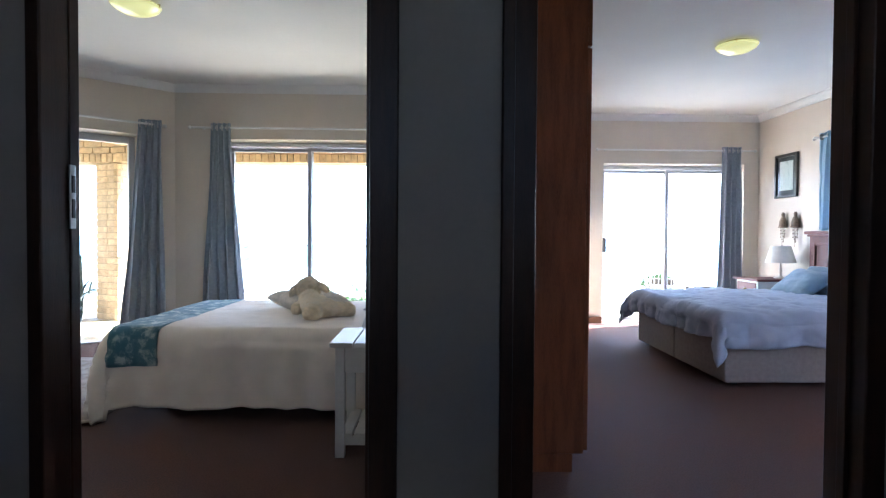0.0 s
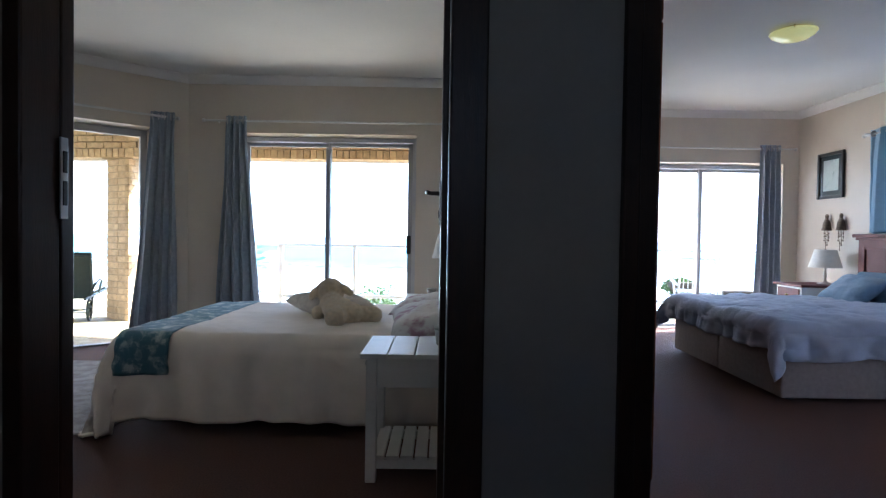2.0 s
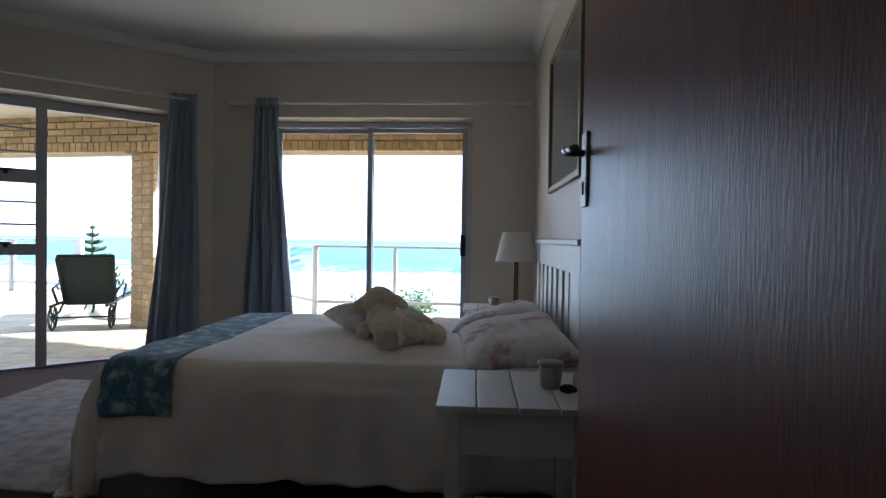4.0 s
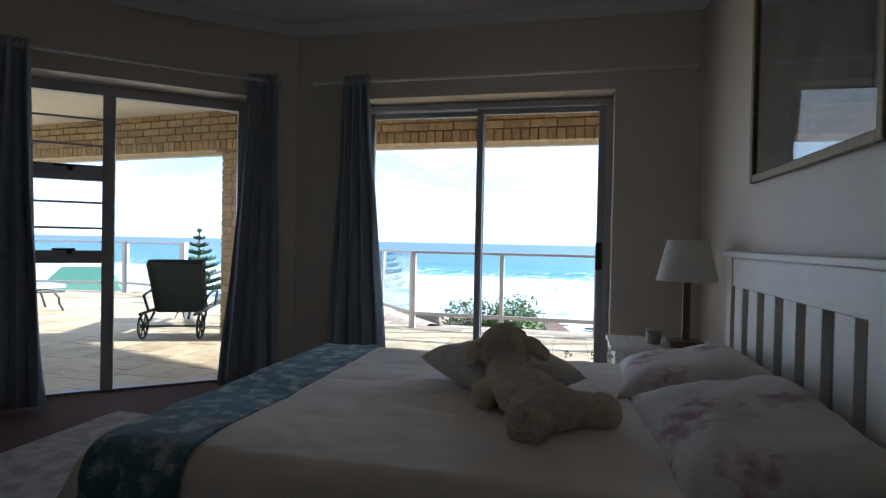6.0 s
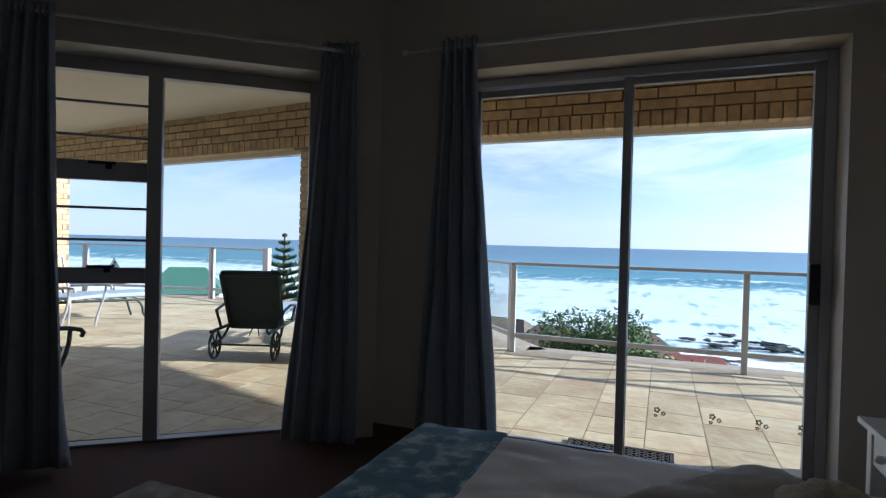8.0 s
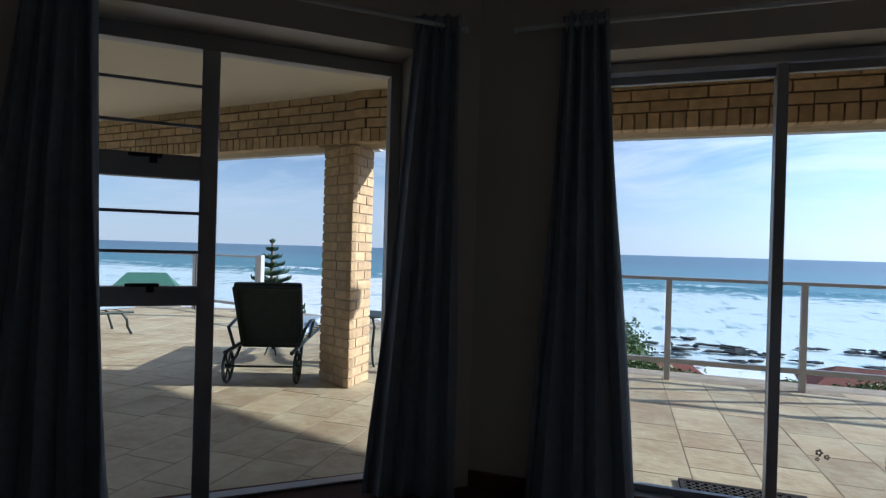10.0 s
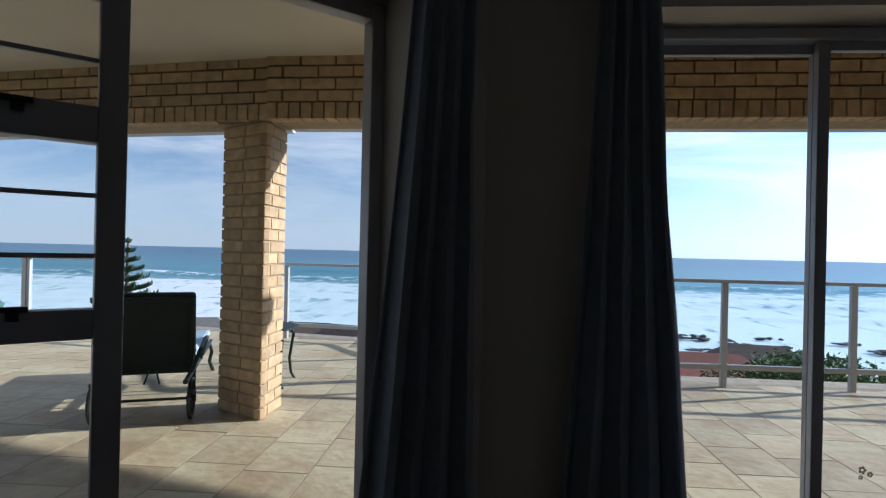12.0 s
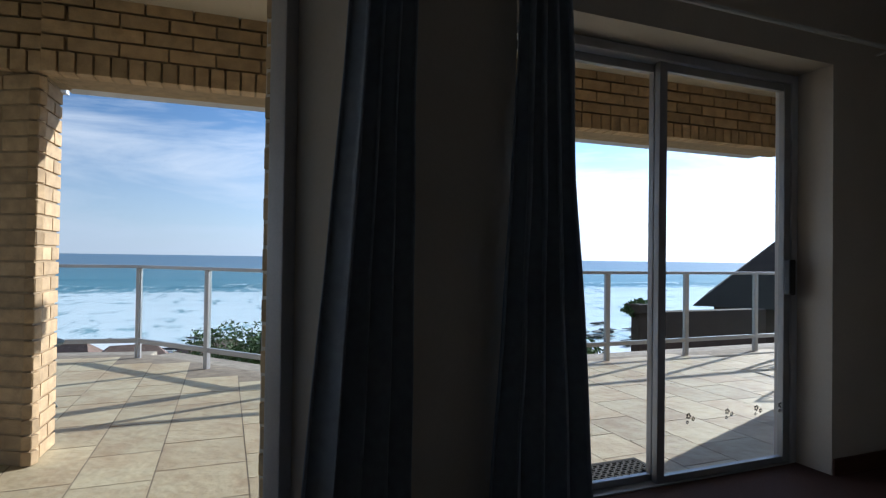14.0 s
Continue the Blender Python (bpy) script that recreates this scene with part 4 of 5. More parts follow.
for k in range(3):
    y0 = 3.06 + k * 0.66
    bm = bmnew()
    for a in ((y0, 0.55, y0 + 0.03, 1.05), (y0 + 0.55, 0.55, y0 + 0.58, 1.05), (y0 + 0.03, 1.02, y0 + 0.55, 1.05), (y0 + 0.03, 0.55, y0 + 0.55, 0.58)):
        box(bm, 3.186, a[0], a[1], 3.199, a[2], a[3], bevel=0.004)
    part("panel_moulding", bm, MAHOGANY, hb)
for nm, m, mt, lb in (("pillow", pose(3.01, 4.58, 0.655, 0, -48, 4), BLUEPILLOW, "dusty blue pillow leaning on the headboard"),
                      ("pillow", pose(2.80, 4.56, 0.64, 3, -40, -6), BLUEPILLOW, "dusty blue pillow leaning on the headboard"),
                      ("pillow", pose(2.92, 3.68, 0.64, 3, -40, 5), BLUEPILLOW, "dusty blue pillow leaning on the headboard")):
    ob = part(nm, pillow_bm(0.40, 0.60, 0.16, seed=m.translation.x * 9), mt, smooth=True)
    ob.matrix_basis = m
    tagged(ob, lb, "pillow", "pillows on the blue bed")

ns = thing("nightstand", (2.96, 5.36, 0), 0, "dark wooden nightstand beside the blue bed", "nightstand")
part("top", bx(-0.27, -0.24, 0.62, 0.25, 0.24, 0.645, bevel=0.004), MAHOGANY, ns)
part("body", bx(-0.24, -0.21, 0.30, 0.24, 0.21, 0.62, bevel=0.003), WHITEPAINT, ns)
for x in (-0.225, 0.225):
    for y in (-0.195, 0.195):
        part("leg", bx(x - 0.018, y - 0.018, 0, x + 0.018, y + 0.018, 0.30), MAHOGANY, ns)
dr = part("drawer", bx(-0.252, -0.18, 0.45, -0.241, 0.18, 0.60, bevel=0.003), MAHOGANY, ns)
bm = bmnew()
blob(bm, (-0.265, 0, 0.525), (0.014, 0.014, 0.014), sub=2)
part("knob", bm, BRASS, dr, smooth=True)
lp = thing("table_lamp", (3.08, 5.33, 0.645), 0, "slim table lamp with a white drum shade", "table lamp")
bm = bmnew()
lathe(bm, [(0.07, 0), (0.065, 0.012), (0.02, 0.02), (0.014, 0.05), (0.02, 0.09), (0.012, 0.13), (0.012, 0.2)], 20)
part("stem", bm, WHITEPAINT, lp, smooth=True)
bm = bmnew()
lathe(bm, [(0.155, 0.175), (0.100, 0.366), (0.098, 0.366), (0.152, 0.177)], 32)
for f in [f for f in bm.faces if len(f.verts) > 4]:
    bm.faces.remove(f)
part("shade", bm, SHADECLOTH, lp, smooth=True)
bm = bmnew()
rod(bm, (0, 0, 0.2), (0, 0, 0.24), 0.012)
for a in range(3):
    rod(bm, (0, 0, 0.24), (0.12 * math.cos(a * 2.1), 0.12 * math.sin(a * 2.1), 0.24), 0.003)
part("holder", bm, STEEL, lp)
picture("picture", pose(R2X1 - 0.002, 5.58, 1.574, 0, 0, -90), 0.405, 0.51, 0.035, DARKFRAME, ART2, GREYMOUNT, "small botanical print in a dark frame")

CHARM = material("weathered_grey_wood", (0.17, 0.13, 0.10), 0.8, vary=0.3, scale=30, bump=0.4)
for yy in (5.59, 5.37):
    wc = thing("wall_hanging", (R2X1 - 0.035, yy, 1.40), 0, "carved wall hanging with dangling strings of charms", "wall hanging", "pair of wall hangings")
    bm = bmnew()
    lathe(bm, [(0.012, 0.0), (0.02, -0.02), (0.016, -0.05), (0.035, -0.09), (0.045, -0.16), (0.052, -0.18), (0.0005, -0.185)], 12)
    part("figure", bm, CHARM, wc)
    for k in range(4):
        yk = -0.036 + k * 0.024
        ln = 0.12 + 0.05 * ((k * 7) % 3)
        bm = bmnew()
        rod(bm, (0, yk, -0.17), (0, yk, -0.17 - ln), 0.003, seg=6)
        for q in range(3):
            blob(bm, (0, yk, -0.17 - ln * (q + 1) / 3), (0.008, 0.008, 0.012), sub=1)
        part("charm_string", bm, CHARM, wc)
CURTAIN2 = material("thin_blue_curtain_cloth", (0.22, 0.36, 0.50), 0.85, vary=0.08, scale=30, bump=0.2, fine=500, sheen=0.2)
see_through(CURTAIN2, (0.38, 0.52, 0.66), 0.35)
for yc, w in ((4.385, 1.12), (3.22, 1.26)):
    curtain("curtain", pose(R2X1 - 0.09, yc, 0, 0, 0, -90), w, w + 0.03, 1.185, 2.20, 5, "thin blue curtain drawn across a sunny window", depth=0.03, mat=CURTAIN2, seed=yc)
pole(pose(R2X1 - 0.085, 5.02, 0, 0, 0, -90), 2.3, 2.155, "white curtain pole above the headboard")
win = tagged(new("window_4"), "white framed side window behind curtains", "window", kind="structure")
win.location = (R2X1 + 0.15, 0, 0)
for y0, y1, z0, z1 in ((2.73, 2.78, 1.22, 2.05), (4.68, 4.73, 1.22, 2.05), (3.70, 3.76, 1.27, 2.0), (2.78, 4.68, 1.22, 1.27), (2.78, 4.68, 2.0, 2.05)):
    part("window_frame", bx(-0.03, y0, z0, 0.03, y1, z1, bevel=0.003), WHITEFRAME, win)
pane = part("pane", bx(-0.003, 2.77, 1.26, 0.003, 4.69, 2.01), GLASS, win)
pane.visible_shadow = False

# ---- terrace furniture ----
CASTMETAL = material("dark_green_cast_aluminium", (0.022, 0.032, 0.028), 0.45, metal=0.4, vary=0.25, scale=30, bump=0.15)
SLING = material("dark_green_sling_cushion", (0.0224, 0.0315, 0.0266), 0.85, vary=0.2, scale=20, bump=0.3, fine=300)
PALECUSHION = material("pale_blue_lounger_cushion", (0.30, 0.38, 0.46), 0.85, vary=0.12, scale=15, bump=0.2)


def wheel(parent, m):
    wh = part("wheel", bmnew(), CASTMETAL, parent)
    wh.matrix_basis = m
    bm = bmnew()
    ring = [(0.135 * math.cos(2 * math.pi * k / 28), 0, 0.135 * math.sin(2 * math.pi * k / 28)) for k in range(28)]
    for a, b in zip(ring, ring[1:] + ring[:1]):
        rod(bm, a, b, 0.014, seg=8)
    part("tyre", bm, CASTMETAL, wh)
    bm = bmnew()
    rod(bm, (0, -0.03, 0), (0, 0.03, 0), 0.024, seg=12)
    part("hub", bm, CASTMETAL, wh)
    for k in range(6):
        a = math.pi * k / 3
        bm = bmnew()
        rod(bm, (0, 0, 0), (0.13 * math.cos(a), 0, 0.13 * math.sin(a)), 0.008, seg=6)
        part("spoke", bm, CASTMETAL, wh)


def lounger(loc, rz, back, cushion, label):
    """Sun lounger along local +y, with its wheels at the head end."""
    lo = thing("sun_lounger", loc, rz, label, "sun lounger", "terrace sun loungers")
    for sx in (-1, 1):
        wheel(lo, pose(sx * 0.29, 0.10, 0.15, 0, 0, 90))
        bm = bmnew()
        pipe(bm, [(sx * 0.27, -0.05, 0.30), (sx * 0.27, 0.9, 0.31), (sx * 0.26, 1.75, 0.29)], 0.018)
        part("side_rail", bm, CASTMETAL, lo)
        bm = bmnew()
        pipe(bm, [(sx * 0.26, 1.6, 0.30), (sx * 0.28, 1.66, 0.20), (sx * 0.26, 1.68, 0.10), (sx * 0.29, 1.72, 0.0)], 0.016)
        part("leg", bm, CASTMETAL, lo)
        bm = bmnew()
        pipe(bm, [(sx * 0.27, 0.42, 0.30), (sx * 0.28, 0.30, 0.20), (sx * 0.29, 0.10, 0.15)], 0.014)
        part("wheel_bracket", bm, CASTMETAL, lo)
        bm = bmnew()
        pipe(bm, [(sx * 0.27, 0.20, 0.30), (sx * 0.33, 0.22, 0.48), (sx * 0.335, 0.45, 0.52), (sx * 0.33, 0.66, 0.50), (sx * 0.28, 0.72, 0.31)], 0.014)
        part("armrest", bm, CASTMETAL, lo)
    bm = bmnew()
    pipe(bm, [(-0.30, 0.10, 0.15), (0.30, 0.10, 0.15)], 0.010)
    part("axle", bm, CASTMETAL, lo)
    bm = bmnew()
    for k in range(9):
        y = 0.42 + k * 0.15
        rod(bm, (-0.26, y, 0.305), (0.26, y, 0.305), 0.007, seg=6)
    part("seat_bars", bm, CASTMETAL, lo)
    a = radians(back)
    c, s = math.cos(a), math.sin(a)
    hinge = Vector((0, 0.40, 0.29))
    m = Matrix.Translation(hinge) @ pose(0, 0, 0, 180 - back, 0, 0)
    lo.scale = (1.05, 1.0, 1.0)
    bm = bmnew()
    for sx in (-1, 1):
        rod(bm, m @ Vector((sx * 0.255, 0, 0)), m @ Vector((sx * 0.28, 0.60, 0)), 0.016)
    rod(bm, m @ Vector((-0.28, 0.60, 0)), m @ Vector((0.28, 0.60, 0)), 0.016)
    part("backrest_frame", bm, CASTMETAL, lo)
    bm = bmnew()
    vs = box(bm, -0.275, -0.05, -0.075, 0.275, 0.63, -0.018, bevel=0.022)
    for v in bm.verts:
        v.co.x *= 1 + 0.10 * v.co.y
        v.co.z += 0.012 * noise.noise(v.co * 5)
        v.co = m @ v.co
    part("backrest", bm, cushion, lo)
    bm = bmnew()
    box(bm, -0.255, 0.44, 0.335, 0.255, 1.78, 0.40, bevel=0.025)
    part("mattress", bm, PALECUSHION, lo)
    bm = bmnew()
    for sx in (-1, 1):
        rod(bm, (sx * 0.02, 0.40, 0.30), (sx * 0.05, 0.36, 0.20), 0.006, seg=6)
    part("tie", bm, cushion, lo)
    return lo


lounger((-5.843, 6.492, DECK - 0.001), 21.5, 68, SLING, "dark green cast-metal sun lounger with raised back and spoked wheels")
lounger((-9.85, 6.53, DECK - 0.001), -20, 12, PALECUSHION, "pale cushioned sun lounger lying flat on the terrace")


def patio_chair(loc, rz, label, metal=None, cloth=None):
    ch = thing("patio_chair", loc, rz, label, "patio chair", "terrace chairs")
    for sx in (-1, 1):
        bm = bmnew()
        pipe(bm, [(sx * 0.27, -0.12, 0.0), (sx * 0.262, -0.15, 0.12), (sx * 0.26, -0.20, 0.26), (sx * 0.27, -0.245, 0.38), (sx * 0.28, -0.26, 0.46), (sx * 0.285, -0.265, 0.55)], 0.015)
        pipe(bm, [(sx * 0.285, -0.345, 0.505), (sx * 0.285, -0.36, 0.53), (sx * 0.285, -0.34, 0.552), (sx * 0.285, -0.26, 0.56), (sx * 0.285, -0.15, 0.555), (sx * 0.28, 0.05, 0.545), (sx * 0.25, 0.25, 0.53)], 0.016)
        part("arm", bm, metal or CASTMETAL, ch)
        bm = bmnew()
        pipe(bm, [(sx * 0.26, 0.30, 0.0), (sx * 0.24, 0.25, 0.25), (sx * 0.24, 0.26, 0.42), (sx * 0.22, 0.36, 0.92)], 0.016)
        part("back_leg", bm, metal or CASTMETAL, ch)
    part("seat", bx(-0.25, -0.24, 0.40, 0.25, 0.25, 0.44, bevel=0.015), cloth or SLING, ch)
    bm = bmnew()
    for k in range(7):
        x = -0.18 + k * 0.06
        rod(bm, (x, 0.27, 0.44), (x * 0.95, 0.36, 0.90), 0.007, seg=6)
    rod(bm, (-0.22, 0.36, 0.92), (0.22, 0.36, 0.92), 0.014)
    part("backrest", bm, metal or CASTMETAL, ch)


patio_chair((-6.02, 4.45, DECK), 112, "dark cast-metal patio chair with curved arms")
patio_chair((-9.02, 6.95, DECK), 100, "pale metal patio chair beside the flat lounger", ALU, PALECUSHION)
patio_chair((2.75, 7.6, DECK), 160, "white patio chair outside the second bedroom", RAILMETAL, PALECUSHION)
tb = thing("side_table", (-5.50, 7.80, DECK), 0, "small round cast-metal side table behind the brick pier", "side table")
bm = bmnew()
lathe(bm, [(0.28, 0.50), (0.29, 0.51), (0.29, 0.52), (0.28, 0.525), (0.0005, 0.525)], 28)
part("tabletop", bm, CASTMETAL, tb)
for k in range(4):
    a = math.pi / 4 + math.pi / 2 * k + 0.1
    c, s = math.cos(a), math.sin(a)
    bm = bmnew()
    pipe(bm, [(0.24 * c, 0.24 * s, 0.51), (0.29 * c, 0.29 * s, 0.42), (0.25 * c, 0.25 * s, 0.2), (0.27 * c, 0.27 * s, 0.06), (0.31 * c, 0.31 * s, 0.0)], 0.014)
    part("leg", bm, CASTMETAL, tb)
RUBBER = material("black_rubber", (0.02, 0.019, 0.018), 0.95, vary=0.3, scale=30, bump=0.3)
mat = thing("doormat", (-2.21, 5.55, DECK), 0, "black openwork rubber doormat outside the sliding door", "doormat")
for xa, ya, xb, yb in ((-0.31, -0.17, 0.31, -0.145), (-0.31, 0.145, 0.31, 0.17), (-0.31, -0.145, -0.285, 0.145), (0.285, -0.145, 0.31, 0.145)):
    part("border", bx(xa, ya, 0.0, xb, yb, 0.016, bevel=0.003), RUBBER, mat)
bm = bmnew()
for i in range(13):
    for j in range(7):
        lathe(bm, [(0.013, 0.0), (0.024, 0.0), (0.024, 0.014), (0.013, 0.014), (0.013, 0.0)], 10, (-0.264 + 0.044 * i, -0.126 + 0.042 * j, 0.0))
part("openwork", bm, RUBBER, mat)

# ---- beyond the terrace ----
GRASS = material("coastal_scrub_ground", (0.045, 0.06, 0.022), 0.95, scale=0.35, bump=0.5, fine=3, color2=(0.14, 0.13, 0.075), ramp=(0.4, 0.62))
LEAF = material("shrub_leaf", (0.11, 0.165, 0.055), 0.6, vary=0.4, scale=3, bump=0.1, fine=30)
PINELEAF = material("pine_needle", (0.04, 0.085, 0.045), 0.6, vary=0.3, scale=3, bump=0.1, fine=30)
BARK = material("grey_brown_bark", (0.12, 0.085, 0.06), 0.9, vary=0.3, scale=10, bump=0.5)
ROCK = material("dark_wet_rock", (0.035, 0.033, 0.03), 0.6, vary=0.4, scale=0.8, bump=0.6, fine=8)
THATCH = material("dark_thatch", (0.045, 0.038, 0.032), 0.95, vary=0.3, scale=2, bump=0.8, fine=25, stretch=(3, 3, 0.5))
BROWNWALL = material("brown_brick_garden_wall", (0.085, 0.052, 0.037), 0.9, vary=0.25, scale=6, bump=0.3, fine=30)
HOUSEWALL = material("cream_house_wall", (0.48, 0.44, 0.38), 0.8, vary=0.08, scale=1, bump=0.1, fine=10)
WHITEHOUSE = material("white_house_wall", (0.66, 0.65, 0.62), 0.8, vary=0.06, scale=1, bump=0.1, fine=10)
ROOFBROWN = material("brown_tile_roof", (0.15, 0.10, 0.075), 0.85, vary=0.25, scale=3, bump=0.4, fine=12)
ROOFRED = material("red_tile_roof", (0.26, 0.085, 0.06), 0.85, vary=0.2, scale=3, bump=0.4, fine=12)
ROOFGREEN = material("green_sheet_roof", (0.06, 0.15, 0.11), 0.7, vary=0.15, scale=3, bump=0.2, fine=12)
ROOFGREY = material("grey_tile_roof", (0.17, 0.155, 0.145), 0.85, vary=0.2, scale=3, bump=0.4, fine=12)
DARKGLASS = material("dark_far_window", (0.02, 0.025, 0.03), 0.15, vary=0.1, bump=0.0)
SEA_Z = -17.0


def ground_z(x, y):
    d = max(0.0, y - 9.0)
    z = -2.6 - 0.163 * d - 1.0 * (1 - math.exp(-d / 8))
    return max(z, SEA_Z - 1.5) + 0.5 * noise.noise(Vector((x * 0.05, y * 0.05, 0))) * min(1, d / 15)


bm = bmnew()
grid(bm, 90, 60, lambda u, v: (lambda x, y: (x, y, ground_z(x, y)))(-260 + 520 * u, 8.0 + 140 * v ** 1.6))
setting("ground", bm, GRASS, "green and sandy coastal slope below the terrace", "ground", smooth=True)
bm = bmnew()
box(bm, -2500, -2500, SEA_Z - 6, 2500, 8.0, SEA_Z - 5)
setting("ground", bm, GRASS, "land behind the house", "ground")

# sea with swell, breakers and foam
SEA = bpy.data.materials.new("sea_water")
SEA.use_nodes = True
sn, sl = SEA.node_tree.nodes, SEA.node_tree.links
sb = sn["Principled BSDF"]
sb.inputs["Roughness"].default_value = 0.35
sb.inputs["Specular IOR Level"].default_value = 0.3
stc, ssep, smap, smap2 = sn.new("ShaderNodeTexCoord"), sn.new("ShaderNodeSeparateXYZ"), sn.new("ShaderNodeMapping"), sn.new("ShaderNodeMapping")
sl.new(stc.outputs["Object"], ssep.inputs[0])
smap.inputs["Scale"].default_value, smap2.inputs["Scale"].default_value = (0.010, 0.05, 1), (0.22, 0.065, 1)
sl.new(stc.outputs["Object"], smap.inputs[0])
sl.new(stc.outputs["Object"], smap2.inputs[0])
f1, f2 = sn.new("ShaderNodeTexNoise"), sn.new("ShaderNodeTexNoise")
for f, mp, det in ((f1, smap, 5), (f2, smap2, 8)):
    f.inputs["Scale"].default_value, f.inputs["Detail"].default_value, f.inputs["Roughness"].default_value = 1, det, 0.72
    sl.new(mp.outputs[0], f.inputs["Vector"])
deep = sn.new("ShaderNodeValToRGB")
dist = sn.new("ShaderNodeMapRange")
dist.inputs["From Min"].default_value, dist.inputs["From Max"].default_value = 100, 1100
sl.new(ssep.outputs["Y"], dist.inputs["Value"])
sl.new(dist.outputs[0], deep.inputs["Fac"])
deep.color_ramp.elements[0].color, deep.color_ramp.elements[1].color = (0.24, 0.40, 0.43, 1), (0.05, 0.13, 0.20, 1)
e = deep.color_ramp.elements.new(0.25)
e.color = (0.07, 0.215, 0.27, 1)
shore = sn.new("ShaderNodeMapRange")
shore.inputs["From Min"].default_value, shore.inputs["From Max"].default_value = 258, 332
shore.inputs["To Min"].default_value, shore.inputs["To Max"].default_value = 0.24, -0.34
sl.new(ssep.outputs["Y"], shore.inputs["Value"])
s1, s2, foam = sn.new("ShaderNodeMath"), sn.new("ShaderNodeMath"), sn.new("ShaderNodeValToRGB")
s1.operation = s2.operation = "ADD"
half2 = sn.new("ShaderNodeMath")
half2.operation = "MULTIPLY_ADD"
half2.inputs[1].default_value, half2.inputs[2].default_value = 2.2, -1.1
sl.new(f2.outputs["Fac"], half2.inputs[0])
sl.new(f1.outputs["Fac"], s1.inputs[0])
sl.new(shore.outputs[0], s1.inputs[1])
sl.new(s1.outputs[0], s2.inputs[0])
crest, s3 = sn.new("ShaderNodeMapRange"), sn.new("ShaderNodeMath")
crest.inputs["From Min"].default_value, crest.inputs["From Max"].default_value = SEA_Z + 0.5, SEA_Z + 3.0
crest.inputs["To Max"].default_value = 0.30
s3.operation = "ADD"
sl.new(ssep.outputs["Z"], crest.inputs["Value"])
sl.new(half2.outputs[0], s3.inputs[0])
sl.new(crest.outputs[0], s3.inputs[1])
sl.new(s3.outputs[0], s2.inputs[1])
foam.color_ramp.elements[0].position, foam.color_ramp.elements[1].position = 0.44, 0.64
sl.new(s2.outputs[0], foam.inputs["Fac"])
smix = sn.new("ShaderNodeMix")
smix.data_type = "RGBA"
smix.inputs["B"].default_value = (0.80, 0.84, 0.85, 1)
sl.new(foam.outputs["Color"], smix.inputs["Factor"])
sl.new(deep.outputs["Color"], smix.inputs["A"])
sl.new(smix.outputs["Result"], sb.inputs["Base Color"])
bm = bmnew()


def sea_at(u, v):
    y = 85 + 520 * v ** 1.25
    x = -900 + 1800 * u
    z = SEA_Z
    for yc, h, w in ((318, 3.4, 8), (262, 2.2, 6), (215, 1.7, 5), (172, 1.1, 5), (410, 1.5, 12)):
        yy = yc + 14 * noise.noise(Vector((x * 0.006, yc, 0)))
        z += h * (0.55 + 0.7 * noise.noise(Vector((x * 0.012, yc * 3, 1)))) * math.exp(-((y - yy) / w) ** 2)
    return (x, y, z)


grid(bm, 140, 170, sea_at)
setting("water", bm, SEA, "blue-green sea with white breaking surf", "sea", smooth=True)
bm = bmnew()
grid(bm, 40, 30, lambda u, v: (-9000 + 18000 * u, 604 + 11000 * v ** 2, SEA_Z))
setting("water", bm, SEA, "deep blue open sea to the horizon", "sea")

for k in range(95):
    x, y = -60 + 190 * random.random(), 95 + 36 * random.random()
    bm = bmnew()
    for q in range(4):
        blob(bm, (3.0 * (random.random() - 0.5) * 2, 1.5 * (random.random() - 0.5), 0.1), (0.5 + 1.1 * random.random(), 0.4 + 0.7 * random.random(), 0.10 + 0.22 * random.random()), (0, 0, random.random() * 40 - 20), 0.9, k * 5 + q, 2)
    ob = part("rock", bm, ROCK)
    ob.location = (x, y, SEA_Z + 0.35)
    tagged(ob, "dark jagged rock in the white surf", "rock", "shore rocks")


def house(loc, rz, w, d, h, rh, wallmat, roofmat, label):
    """A small house, its origin at eaves height, walls going down into the slope."""
    ho = thing("house", loc, rz, label, "house", "houses on the slope")
    part("wall", bx(-w / 2, -d / 2, -h - 3, w / 2, d / 2, 0), wallmat, ho)
    bm = bmnew()
    o = 0.45
    pts = [(-w / 2 - o, -d / 2 - o, -0.1), (w / 2 + o, -d / 2 - o, -0.1), (w / 2 + o, d / 2 + o, -0.1), (-w / 2 - o, d / 2 + o, -0.1), (-w / 2 + d * 0.28, 0, rh), (w / 2 - d * 0.28, 0, rh)]
    vs = [bm.verts.new(p) for p in pts]
    for f in ((0, 1, 5, 4), (2, 3, 4, 5), (1, 2, 5), (3, 0, 4), (3, 2, 1, 0)):
        bm.faces.new([vs[i] for i in f])
    part("roof", bm, roofmat, ho)
    n = max(2, int(w / 2.6))
    for k in range(n):
        x = -w / 2 + (k + 0.5) * w / n
        wi = part("window", bx(x - 0.55, -d / 2 - 0.04, -1.9, x + 0.55, -d / 2 + 0.02, -0.7), WHITEHOUSE, ho)
        part("pane", bx(x - 0.47, -d / 2 - 0.055, -1.82, x + 0.47, -d / 2 - 0.041, -0.78), DARKGLASS, wi)
    return ho


